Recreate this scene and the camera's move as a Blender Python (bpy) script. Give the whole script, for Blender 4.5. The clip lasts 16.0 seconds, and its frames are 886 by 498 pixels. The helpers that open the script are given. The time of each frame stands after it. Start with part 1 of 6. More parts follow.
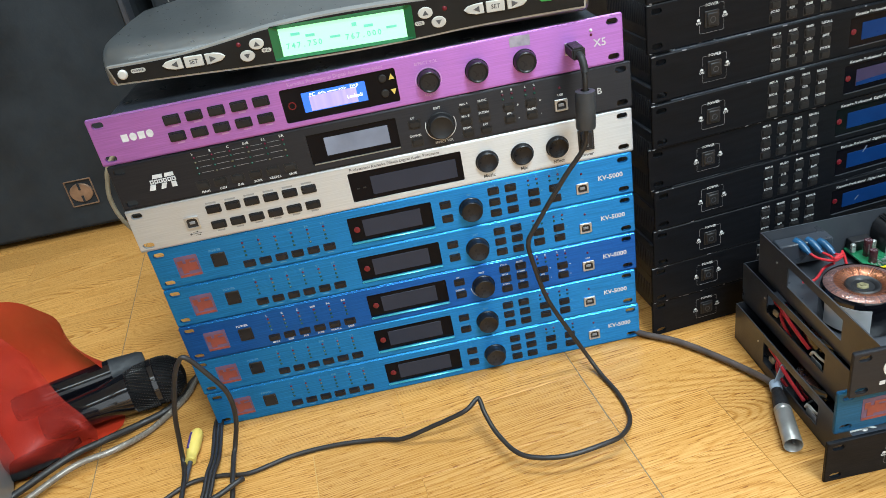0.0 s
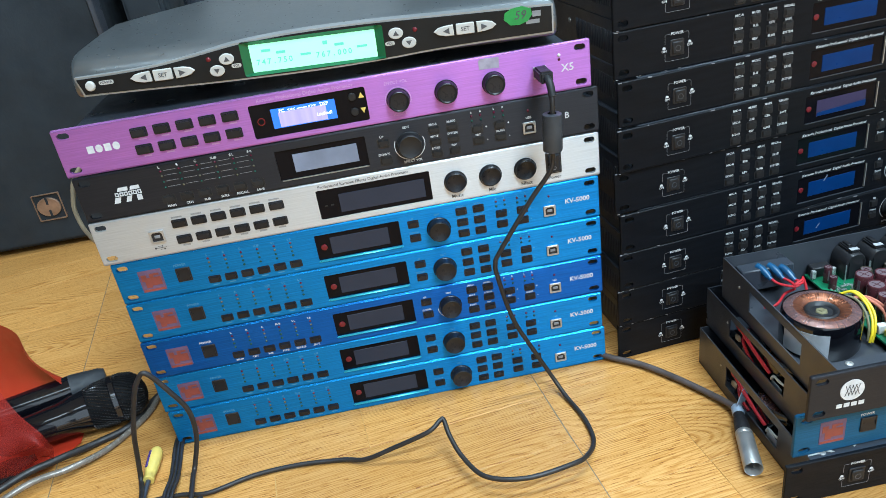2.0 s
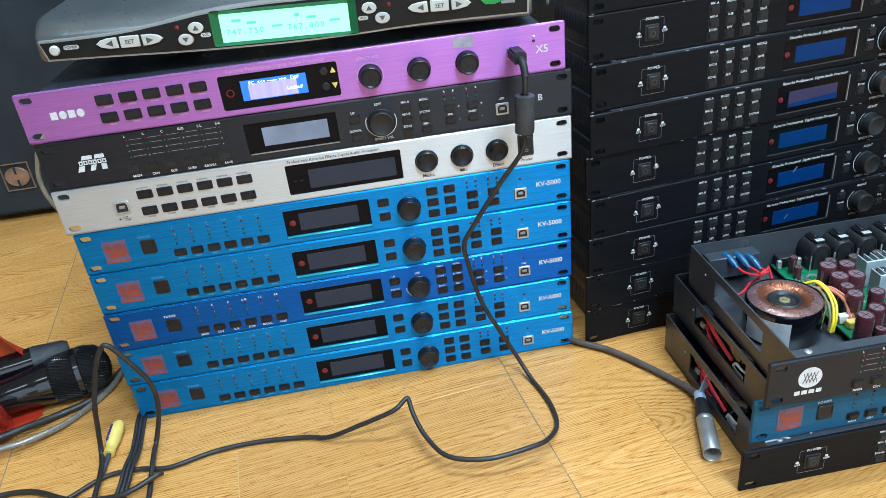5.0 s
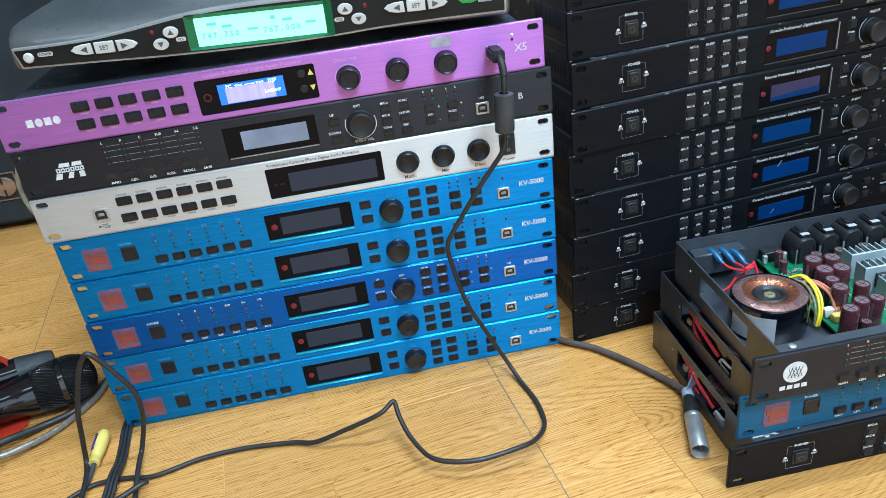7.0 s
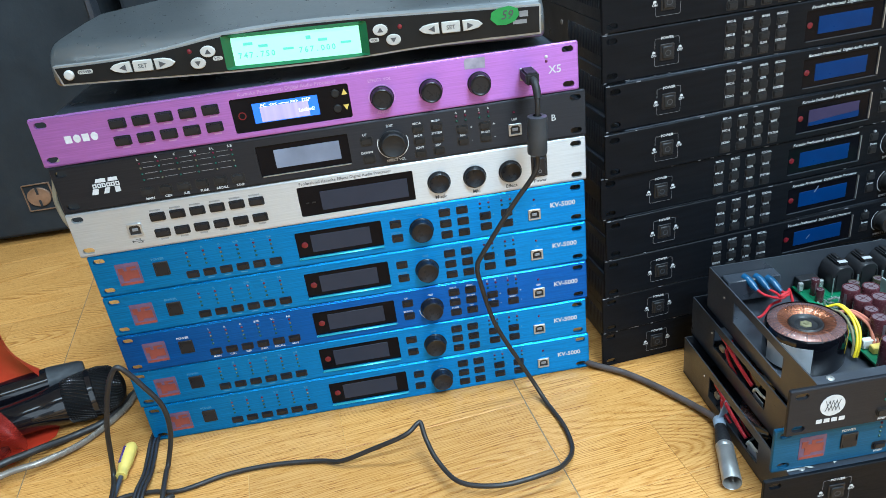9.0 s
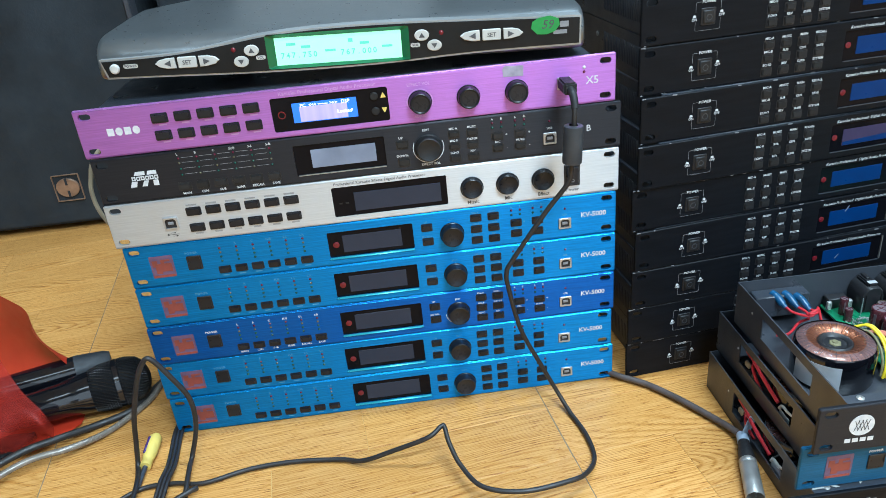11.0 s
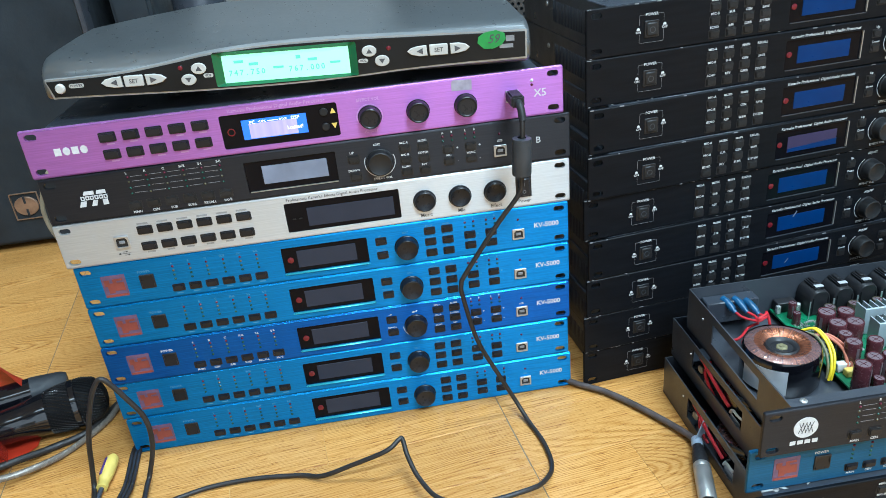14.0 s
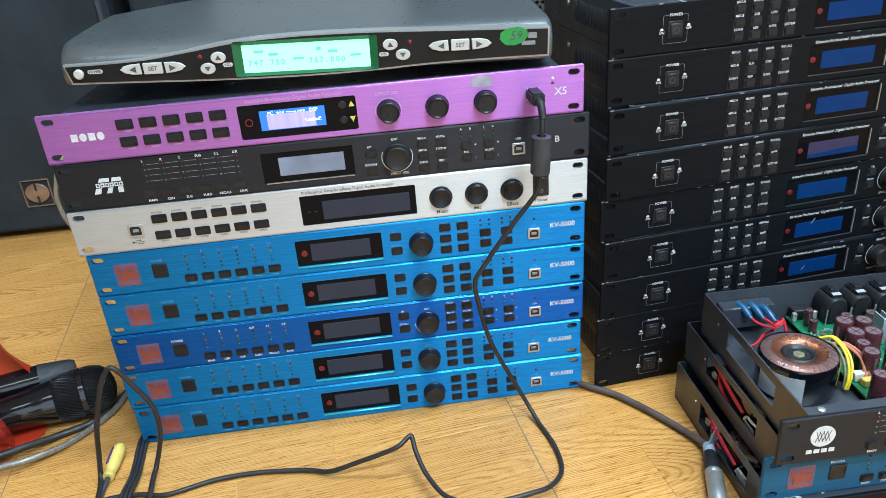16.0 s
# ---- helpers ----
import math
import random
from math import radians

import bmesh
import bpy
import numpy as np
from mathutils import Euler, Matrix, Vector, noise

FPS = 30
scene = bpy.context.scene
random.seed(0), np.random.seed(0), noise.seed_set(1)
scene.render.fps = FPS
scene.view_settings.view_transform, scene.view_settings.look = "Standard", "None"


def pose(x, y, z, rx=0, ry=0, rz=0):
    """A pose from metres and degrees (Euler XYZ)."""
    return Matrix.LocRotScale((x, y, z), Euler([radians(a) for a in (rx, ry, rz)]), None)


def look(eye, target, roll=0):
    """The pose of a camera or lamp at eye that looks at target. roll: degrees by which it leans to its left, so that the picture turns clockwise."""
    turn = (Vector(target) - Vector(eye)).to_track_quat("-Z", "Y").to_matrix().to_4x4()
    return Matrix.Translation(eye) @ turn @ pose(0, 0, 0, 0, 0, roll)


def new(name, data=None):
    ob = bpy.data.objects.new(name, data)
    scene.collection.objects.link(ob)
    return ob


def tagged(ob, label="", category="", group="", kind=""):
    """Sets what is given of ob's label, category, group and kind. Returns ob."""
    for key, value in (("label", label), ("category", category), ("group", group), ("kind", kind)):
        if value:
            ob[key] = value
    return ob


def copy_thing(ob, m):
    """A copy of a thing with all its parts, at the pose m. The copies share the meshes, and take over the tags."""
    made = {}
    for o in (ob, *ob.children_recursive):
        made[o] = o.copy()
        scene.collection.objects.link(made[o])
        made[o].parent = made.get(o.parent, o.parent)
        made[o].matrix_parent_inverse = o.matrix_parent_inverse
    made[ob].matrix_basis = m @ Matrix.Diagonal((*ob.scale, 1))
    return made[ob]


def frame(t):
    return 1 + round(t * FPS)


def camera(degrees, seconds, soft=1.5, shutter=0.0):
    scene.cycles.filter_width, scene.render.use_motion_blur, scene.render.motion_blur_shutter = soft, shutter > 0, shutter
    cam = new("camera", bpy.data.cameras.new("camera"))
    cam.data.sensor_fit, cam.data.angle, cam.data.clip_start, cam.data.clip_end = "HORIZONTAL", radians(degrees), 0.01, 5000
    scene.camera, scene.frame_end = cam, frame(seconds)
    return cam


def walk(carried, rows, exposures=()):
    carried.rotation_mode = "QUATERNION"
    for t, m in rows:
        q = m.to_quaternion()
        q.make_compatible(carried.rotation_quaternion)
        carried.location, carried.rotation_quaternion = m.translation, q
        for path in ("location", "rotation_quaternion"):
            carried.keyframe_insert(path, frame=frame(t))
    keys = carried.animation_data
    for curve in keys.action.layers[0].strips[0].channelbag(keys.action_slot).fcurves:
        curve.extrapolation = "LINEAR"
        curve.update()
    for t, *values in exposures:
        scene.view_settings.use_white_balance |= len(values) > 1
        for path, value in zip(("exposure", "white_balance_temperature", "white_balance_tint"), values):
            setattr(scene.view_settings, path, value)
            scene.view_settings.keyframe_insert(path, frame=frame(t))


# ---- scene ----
cam = camera(61.5, 16.0, soft=0.85)
PATH = [
    (0, (0.262, -0.647, 0.522), (0.319, 1.098, -0.453), -11.1),
    (0.5, (0.263, -0.655, 0.52), (0.376, 1.095, -0.442), -11.7),
    (1, (0.274, -0.659, 0.519), (0.41, 1.101, -0.421), -11.6),
    (1.5, (0.273, -0.655, 0.518), (0.411, 1.11, -0.413), -10.6),
    (2, (0.27, -0.652, 0.516), (0.401, 1.116, -0.409), -8.9),
    (2.5, (0.272, -0.657, 0.512), (0.413, 1.105, -0.425), -7.3),
    (3, (0.276, -0.659, 0.516), (0.431, 1.095, -0.432), -6.3),
    (3.5, (0.272, -0.658, 0.509), (0.436, 1.087, -0.455), -5.9),
    (4, (0.271, -0.656, 0.51), (0.434, 1.085, -0.459), -6.0),
    (6.5, (0.296, -0.653, 0.504), (0.488, 1.093, -0.452), -7.4),
    (7, (0.294, -0.653, 0.503), (0.476, 1.094, -0.455), -7.6),
    (7.5, (0.297, -0.655, 0.502), (0.466, 1.097, -0.448), -7.9),
    (8, (0.3, -0.655, 0.5), (0.455, 1.099, -0.449), -8.1),
    (8.5, (0.296, -0.65, 0.506), (0.438, 1.111, -0.432), -8.1),
    (9, (0.29, -0.646, 0.509), (0.415, 1.125, -0.412), -7.4),
    (9.5, (0.285, -0.646, 0.513), (0.392, 1.131, -0.398), -6.4),
    (10, (0.277, -0.649, 0.513), (0.381, 1.13, -0.394), -5.4),
    (12.5, (0.27, -0.649, 0.511), (0.356, 1.136, -0.387), -6.0),
    (13, (0.273, -0.651, 0.511), (0.37, 1.136, -0.382), -6.3),
    (13.5, (0.301, -0.654, 0.516), (0.438, 1.132, -0.374), -6.0),
    (14, (0.294, -0.653, 0.516), (0.454, 1.131, -0.375), -5.9),
    (14.5, (0.297, -0.656, 0.52), (0.458, 1.128, -0.368), -6.0),
    (15, (0.298, -0.655, 0.515), (0.47, 1.128, -0.376), -5.3),
    (15.5, (0.282, -0.646, 0.517), (0.434, 1.137, -0.377), -4.8),
    (16, (0.284, -0.648, 0.512), (0.433, 1.137, -0.378), -4.5),
]
walk(cam, [(t, look(eye, target, roll)) for t, eye, target, roll in PATH],
     [(0, 0, 6850, 11), (0.5, 0.02, 6550, 10), (1.5, 0.06, 6100, 8), (3.0, 0.07, 6000, 8), (7.5, 0.09, 5800, 7), (10, 0.10, 5900, 7), (13.5, 0.13, 5900, 6), (16, 0.13, 6150, 9)])

# ---------------- light ----------------
world = bpy.data.worlds.new("world")
scene.world = world
world.use_nodes = True
wn = world.node_tree.nodes
wn["Background"].inputs[0].default_value = (0.75, 0.85, 1.0, 1)
wn["Background"].inputs[1].default_value = 0.05
scene.view_settings.exposure = 0.0


def ceiling_lamp(x, y, z, w, d, watts, colour):
    data = bpy.data.lights.new("ceiling_lamp_light", "AREA")
    data.shape, data.size, data.size_y, data.energy, data.color = "RECTANGLE", w, d, watts, colour
    ob = new("ceiling_lamp_light", data)
    ob.matrix_basis = pose(x, y, z)
    return ob


COOL = (0.71, 0.89, 1.0)
ceiling_lamp(1.05, -1.55, 2.62, 1.2, 0.09, 80, COOL)
ceiling_lamp(1.15, -2.2, 2.62, 1.2, 0.09, 66, COOL)
ceiling_lamp(-0.18, -1.60, 2.62, 1.2, 0.40, 7, COOL)
ceiling_lamp(0.80, 0.02, 2.62, 1.2, 0.09, 46, COOL)
# weak rear lamp, added only to brighten the tops
ceiling_lamp(0.95, 0.95, 2.62, 1.2, 0.07, 24, COOL)
# added area lamp for soft front fill, in a made-up opening behind the camera
FILL_X0, FILL_X1, FILL_Z1 = -0.6, 1.6, 2.2
front_fill = bpy.data.lights.new("shopfront_daylight", "AREA")
front_fill.shape, front_fill.size, front_fill.size_y, front_fill.energy, front_fill.color = "RECTANGLE", FILL_X1 - FILL_X0 - 0.1, FILL_Z1 - 0.1, 19, (0.80, 0.92, 1.0)
new("shopfront_daylight", front_fill).matrix_basis = pose((FILL_X0 + FILL_X1) / 2, -2.66, FILL_Z1 / 2, 90, 0, 0)


# ---------------- materials ----------------
def material(name, colour, rough=0.5, metal=0.0, spec=0.5, vary=0.12, scale=30.0, bump=0.0, bump_scale=400.0,
             stretch=(1, 1, 1), wear=0.0, emit=0.0, coat=0.0, rand=0.0, emit_colour=None, aniso=0.0):
    m = bpy.data.materials.new(name)
    m.use_nodes = True
    nt = m.node_tree
    n, ln = nt.nodes, nt.links
    b = n["Principled BSDF"]
    co = n.new("ShaderNodeTexCoord")
    mp = n.new("ShaderNodeMapping")
    mp.inputs["Scale"].default_value = stretch
    ln.new(co.outputs["Object"], mp.inputs[0])
    big = n.new("ShaderNodeTexNoise")
    big.inputs["Scale"].default_value, big.inputs["Detail"].default_value = scale, 6
    ln.new(mp.outputs[0], big.inputs[0])
    ramp = n.new("ShaderNodeMapRange")
    ramp.inputs["From Min"].default_value, ramp.inputs["From Max"].default_value = 0.3, 0.7
    ramp.inputs["To Min"].default_value, ramp.inputs["To Max"].default_value = 1 - vary, 1 + vary
    ln.new(big.outputs[0], ramp.inputs[0])
    mul = n.new("ShaderNodeVectorMath")
    mul.operation = "SCALE"
    mul.inputs[0].default_value = colour
    ln.new(ramp.outputs[0], mul.inputs["Scale"])
    last = mul.outputs[0]
    if rand:
        info = n.new("ShaderNodeObjectInfo")
        rr = n.new("ShaderNodeMapRange")
        rr.inputs["To Min"].default_value, rr.inputs["To Max"].default_value = 1 - rand, 1 + rand
        ln.new(info.outputs["Random"], rr.inputs[0])
        m2 = n.new("ShaderNodeVectorMath")
        m2.operation = "SCALE"
        ln.new(last, m2.inputs[0])
        ln.new(rr.outputs[0], m2.inputs["Scale"])
        last = m2.outputs[0]
    ln.new(last, b.inputs["Base Color"])
    rmap = n.new("ShaderNodeMapRange")
    rmap.inputs["From Min"].default_value, rmap.inputs["From Max"].default_value = 0.3, 0.7
    rmap.inputs["To Min"].default_value, rmap.inputs["To Max"].default_value = max(0.02, rough * (1 - vary)), min(1, rough * (1 + vary) + wear)
    fine = n.new("ShaderNodeTexNoise")
    fine.inputs["Scale"].default_value, fine.inputs["Detail"].default_value = scale * 3.3, 4
    ln.new(mp.outputs[0], fine.inputs[0])
    ln.new(fine.outputs[0], rmap.inputs[0])
    ln.new(rmap.outputs[0], b.inputs["Roughness"])
    b.inputs["Metallic"].default_value = metal
    b.inputs["Specular IOR Level"].default_value = spec
    b.inputs["Coat Weight"].default_value = coat
    if aniso:
        tg = n.new("ShaderNodeTangent")
        tg.direction_type, tg.axis = "RADIAL", "Z"
        ln.new(tg.outputs[0], b.inputs["Tangent"])
        b.inputs["Anisotropic"].default_value = aniso
        b.inputs["Anisotropic Rotation"].default_value = 0.25
    if emit:
        b.inputs["Emission Color"].default_value = (*(emit_colour or colour), 1)
        b.inputs["Emission Strength"].default_value = emit
    if bump:
        bn = n.new("ShaderNodeTexNoise")
        bn.inputs["Scale"].default_value, bn.inputs["Detail"].default_value = bump_scale, 3
        ln.new(mp.outputs[0], bn.inputs[0])
        bu = n.new("ShaderNodeBump")
        bu.inputs["Strength"].default_value, bu.inputs["Distance"].default_value = bump, 0.0006
        ln.new(bn.outputs[0], bu.inputs["Height"])
        ln.new(bu.outputs[0], b.inputs["Normal"])
    return m


BRUSH = (1.2, 1, 45)
M_BLUE = material("blue_anodised_brushed", (0.010, 0.215, 0.57), 0.42, 0.75, 0.6, 0.22, 24, 0.2, 60, BRUSH, 0.05, aniso=0.8)
M_DEEP = material("deep_blue_anodised_brushed", (0.006, 0.105, 0.43), 0.42, 0.75, 0.6, 0.2, 24, 0.2, 60, BRUSH, 0.05, aniso=0.8)
M_PURPLE = material("purple_anodised_brushed", (0.45, 0.170, 0.545), 0.40, 0.6, 0.6, 0.12, 24, 0.2, 60, BRUSH, 0.06, aniso=0.8)
M_SILVER = material("silver_brushed_aluminium", (0.60, 0.62, 0.64), 0.40, 0.65, 0.5, 0.08, 24, 0.2, 60, BRUSH, 0.06, aniso=0.8)
# the stack's blue again, darkened and dulled to paint in shade
M_BLUESHADE = material("shaded_blue_anodised_brushed", (0.012, 0.110, 0.235), 0.42, 0.6, 0.6, 0.2, 24, 0.2, 60, BRUSH, 0.05, aniso=0.8)
M_BLUEEDGE = material("polished_blue_cut_edge", (0.03, 0.36, 0.72), 0.22, 0.8, 0.6, 0.15, 60)
# paler than the other blue edges, to paint in the light the rim catches
M_LIP = material("cyan_cut_edge_highlight", (0.09, 0.60, 0.74), 0.3, 0.55, 0.6, 0.1, 60)
M_PURPLEEDGE = material("polished_purple_cut_edge", (0.62, 0.40, 0.66), 0.25, 0.8, 0.6, 0.15, 60)
M_BLACK = material("black_anodised_panel", (0.025, 0.026, 0.032), 0.42, 0.55, 0.4, 0.15, 20, 0.1, 700, BRUSH, aniso=0.8)
M_BLACK2 = material("black_brushed_panel", (0.0056, 0.0066, 0.0090), 0.45, 0.0, 0.14, 0.25, 20, 0.1, 500, (1, 1, 12))
M_STEEL = material("black_powder_coated_steel", (0.034, 0.040, 0.052), 0.34, 0.0, 0.6, 0.25, 14, 0.25, 900)
M_GREYSTEEL = material("dark_grey_sheet_steel", (0.055, 0.061, 0.074), 0.34, 0.2, 0.7, 0.2, 14, 0.2, 900)
M_PLASTIC = material("black_plastic", (0.014, 0.014, 0.016), 0.42, 0.0, 0.45, 0.2, 60, 0.15, 900)
M_KEY = material("black_key_plastic", (0.012, 0.0128, 0.016), 0.30, 0.0, 0.32, 0.15, 60, rand=0.2)
M_KEYDIM = material("dark_key_plastic", (0.016, 0.016, 0.017), 0.5, 0.0, 0.35, 0.15, 60, rand=0.2)
M_RUBBER = material("black_rubber", (0.018, 0.018, 0.020), 0.55, 0.0, 0.4, 0.2, 80, 0.2, 600)
M_CABLE = material("black_cable_sheath", (0.021, 0.018, 0.017), 0.46, 0.0, 0.5, 0.2, 60, 0.15, 500)
M_GREYCABLE = material("brown_grey_cable_sheath", (0.085, 0.066, 0.062), 0.45, 0.0, 0.5, 0.25, 60, 0.2, 500)
M_CLEAR = material("smoky_clear_cable_sheath", (0.20, 0.17, 0.14), 0.25, 0.2, 0.6, 0.2, 60)
M_CREAM = material("cream_cable_sheath", (0.30, 0.25, 0.17), 0.5, 0.0, 0.4, 0.15, 60)
M_GLASS = material("black_acrylic_window", (0.005, 0.005, 0.007), 0.12, 0.0, 0.1, 0.2, 20)
M_LCDOFF = material("grey_unlit_display", (0.030, 0.036, 0.056), 0.16, 0.0, 0.2, 0.1, 20)
# pale tone and faint emission paint glare onto unlit glass; also colours scratches
M_LCDPALE = material("pale_display_glare_and_scratch", (0.19, 0.225, 0.31), 0.2, 0.0, 0.5, 0.35, 18, emit=0.05)
# unlit displays; the weak emission is added to lift their blue
M_LCDBLUE = material("blue_display_film", (0.002, 0.026, 0.105), 0.35, 0.0, 0.15, 0.25, 25, emit=0.055, emit_colour=(0.01, 0.14, 0.70))
# a mauve reflection on one display, painted as colour with weak emission
M_LCDMAUVE = material("mauve_display_reflection", (0.048, 0.038, 0.085), 0.35, 0.0, 0.15, 0.15, 25, emit=0.045)
M_LCDLIT = material("lit_blue_display", (0.02, 0.10, 0.6), 0.2, 0.0, 0.5, 0.1, 25, emit=0.75, emit_colour=(0.03, 0.22, 0.95))
M_LCDVIOLET = material("lit_violet_display_glare", (0.3, 0.25, 0.7), 0.2, 0.0, 0.5, 0.4, 160, stretch=(1, 1, 0.02), emit=0.55, emit_colour=(0.55, 0.50, 0.98))
M_LCDWHITE = material("lit_display_characters", (0.8, 0.9, 1), 0.3, 0.0, 0.5, 0.05, 60, emit=1.1, emit_colour=(0.85, 0.95, 1))
M_LCDGREEN = material("lit_green_display", (0.30, 0.62, 0.42), 0.3, 0.0, 0.5, 0.05, 25, emit=1.0, emit_colour=(0.31, 1.0, 0.54))
M_LCDDIGIT = material("display_digits", (0.10, 0.42, 0.36), 0.3, 0.0, 0.5, 0.05, 60, emit=0.5, emit_colour=(0.14, 0.75, 0.55))
M_PRINT = material("white_screen_print", (0.62, 0.63, 0.64), 0.5, 0.0, 0.3, 0.1, 200)
M_PRINTDIM = material("faded_grey_screen_print", (0.24, 0.24, 0.25), 0.5, 0.0, 0.3, 0.15, 200)
M_PRINTBLUE = material("faded_blue_screen_print", (0.08, 0.30, 0.52), 0.45, 0.2, 0.4, 0.15, 200)
M_PRINTLILAC = material("faded_lilac_screen_print", (0.56, 0.30, 0.60), 0.45, 0.1, 0.4, 0.15, 200)
M_INK = material("dark_screen_print", (0.08, 0.08, 0.085), 0.5, 0.0, 0.3, 0.2, 200)
M_INKDIM = material("grey_screen_print", (0.33, 0.33, 0.33), 0.5, 0.0, 0.3, 0.2, 200)
M_ORANGE = material("orange_red_badge_film", (0.26, 0.055, 0.042), 0.4, 0.0, 0.5, 0.25, 60)
M_BADGEDIM = material("purple_brown_badge_film", (0.15, 0.088, 0.16), 0.4, 0.1, 0.5, 0.25, 60)
M_TAN = material("tan_metal_emblem", (0.34, 0.22, 0.15), 0.4, 0.5, 0.5, 0.3, 60)
M_LEDRED = material("red_led", (0.10, 0.010, 0.03), 0.25, 0.0, 0.5, 0.1, 100)
M_LEDGREEN = material("green_led", (0.012, 0.065, 0.05), 0.25, 0.0, 0.5, 0.1, 100)
M_LEDAMBER = material("amber_led", (0.09, 0.085, 0.055), 0.25, 0.0, 0.5, 0.1, 100)
M_IR = material("dark_red_sensor", (0.15, 0.010, 0.018), 0.2, 0.0, 0.5, 0.15, 60)
M_CHROME = material("bright_nickel", (0.50, 0.51, 0.53), 0.34, 0.7, 0.5, 0.1, 60)
M_NICKEL = material("satin_nickel", (0.42, 0.41, 0.39), 0.38, 0.6, 0.5, 0.15, 60)
M_WHITEPL = material("white_plastic", (0.66, 0.66, 0.64), 0.4, 0.0, 0.5, 0.08, 60)
M_LABELGREY = material("grey_white_paper", (0.42, 0.43, 0.45), 0.55, 0.0, 0.3, 0.12, 90)
M_KEYWHITE = material("pale_grey_key_plastic", (0.52, 0.51, 0.48), 0.38, 0.0, 0.5, 0.08, 60)
M_SHELL = material("scuffed_silver_grey_paint", (0.27, 0.29, 0.30), 0.28, 0.85, 0.5, 0.03, 60, 0.0, 500, wear=0.03)
M_SHELLTRIM = material("silver_trim_paint", (0.36, 0.37, 0.37), 0.35, 0.5, 0.5, 0.1, 20)
M_FASCIA = material("dark_glossy_fascia", (0.012, 0.013, 0.014), 0.2, 0.0, 0.2, 0.25, 20)
M_GREENSTICK = material("green_paper_sticker", (0.035, 0.27, 0.06), 0.6, 0.0, 0.3, 0.15, 80)
M_TAPE = material("grey_tape_residue", (0.36, 0.33, 0.40), 0.6, 0.0, 0.3, 0.3, 90)
M_YELLOW = material("yellow_plastic", (0.74, 0.55, 0.13), 0.4, 0.0, 0.5, 0.1, 60)
M_INDIGO = material("indigo_plastic", (0.05, 0.02, 0.16), 0.4, 0.0, 0.5, 0.1, 60)
# lighter red stands for light passing through the rear layer
M_REDBAG = material("red_plastic_film", (0.50, 0.034, 0.013), 0.50, 0.0, 0.28, 0.18, 14, 0.35, 90)
M_REDBAG.node_tree.nodes["Principled BSDF"].inputs["Alpha"].default_value = 0.92
# front layer: the bag's red painted darker for shade, and more see-through
M_REDFILM = material("shaded_red_film", (0.33, 0.020, 0.012), 0.50, 0.0, 0.28, 0.18, 14, 0.35, 90)
M_REDFILM.node_tree.nodes["Principled BSDF"].inputs["Alpha"].default_value = 0.55
M_PCB = material("green_circuit_board", (0.012, 0.17, 0.075), 0.35, 0.0, 0.5, 0.3, 120, 0.2, 500)
M_SOLDER = material("tinned_solder", (0.62, 0.64, 0.62), 0.3, 0.7, 0.5, 0.25, 300, 0.4, 800)
M_CAP = material("maroon_capacitor_sleeve", (0.085, 0.024, 0.030), 0.25, 0.0, 0.6, 0.25, 120)
M_CAPBLK = material("bronze_capacitor_sleeve", (0.10, 0.085, 0.055), 0.3, 0.3, 0.5, 0.2, 120)
M_CAPTOP = material("capacitor_aluminium_top", (0.25, 0.19, 0.21), 0.35, 0.5, 0.5, 0.15, 120)
M_HEATSINK = material("pale_aluminium_heatsink", (0.46, 0.53, 0.56), 0.45, 0.4, 0.5, 0.12, 60)
M_REDWIRE = material("red_wire", (0.52, 0.02, 0.03), 0.4, 0.0, 0.5, 0.1, 60)
M_YELWIRE = material("yellow_wire", (0.78, 0.58, 0.02), 0.4, 0.0, 0.5, 0.1, 60)
M_WHITEWIRE = material("white_wire", (0.5, 0.5, 0.47), 0.4, 0.0, 0.5, 0.1, 60)
M_PINKWIRE = material("salmon_wire", (0.50, 0.17, 0.11), 0.4, 0.0, 0.5, 0.1, 60)
M_BLUESLEEVE = material("blue_terminal_sleeve", (0.010, 0.075, 0.17), 0.3, 0.0, 0.5, 0.15, 60)
M_CABINET = material("black_textured_cabinet", (0.023, 0.029, 0.035), 0.6, 0.0, 0.30, 0.35, 10, 0.4, 260)
M_WALL = material("grey_wall_paint", (0.30, 0.30, 0.30), 0.8, 0.0, 0.3, 0.06, 3, 0.2, 120)
M_CEIL = material("white_ceiling_paint", (0.55, 0.55, 0.54), 0.85, 0.0, 0.3, 0.05, 3, 0.2, 120)
M_GROUT = material("grey_brown_joint_filler", (0.24, 0.17, 0.10), 0.8, 0.0, 0.3, 0.2, 60)
M_SEAM = material("pale_plank_seam", (0.58, 0.36, 0.13), 0.6, 0.0, 0.3, 0.1, 60)
M_BROWNGRILLE = material("bronze_perforated_steel", (0.11, 0.095, 0.085), 0.45, 0.3, 0.5, 0.2, 60)
M_TEAL = material("pale_teal_paper", (0.30, 0.42, 0.42), 0.6, 0.0, 0.3, 0.15, 30)
M_GLOSS = material("gloss_black_lacquer", (0.004, 0.004, 0.006), 0.055, 0.0, 0.9, 0.2, 30)
M_WIREMESH = material("black_enamelled_wire_mesh", (0.012, 0.012, 0.013), 0.16, 0.0, 0.8, 0.2, 60)
M_CABLEHOLE = material("black_foam_liner", (0.004, 0.004, 0.0045), 0.8, 0.0, 0.2, 0.2, 60)
M_MATTGREY = material("matt_grey_rubber", (0.024, 0.026, 0.030), 0.55, 0.0, 0.4, 0.2, 60)
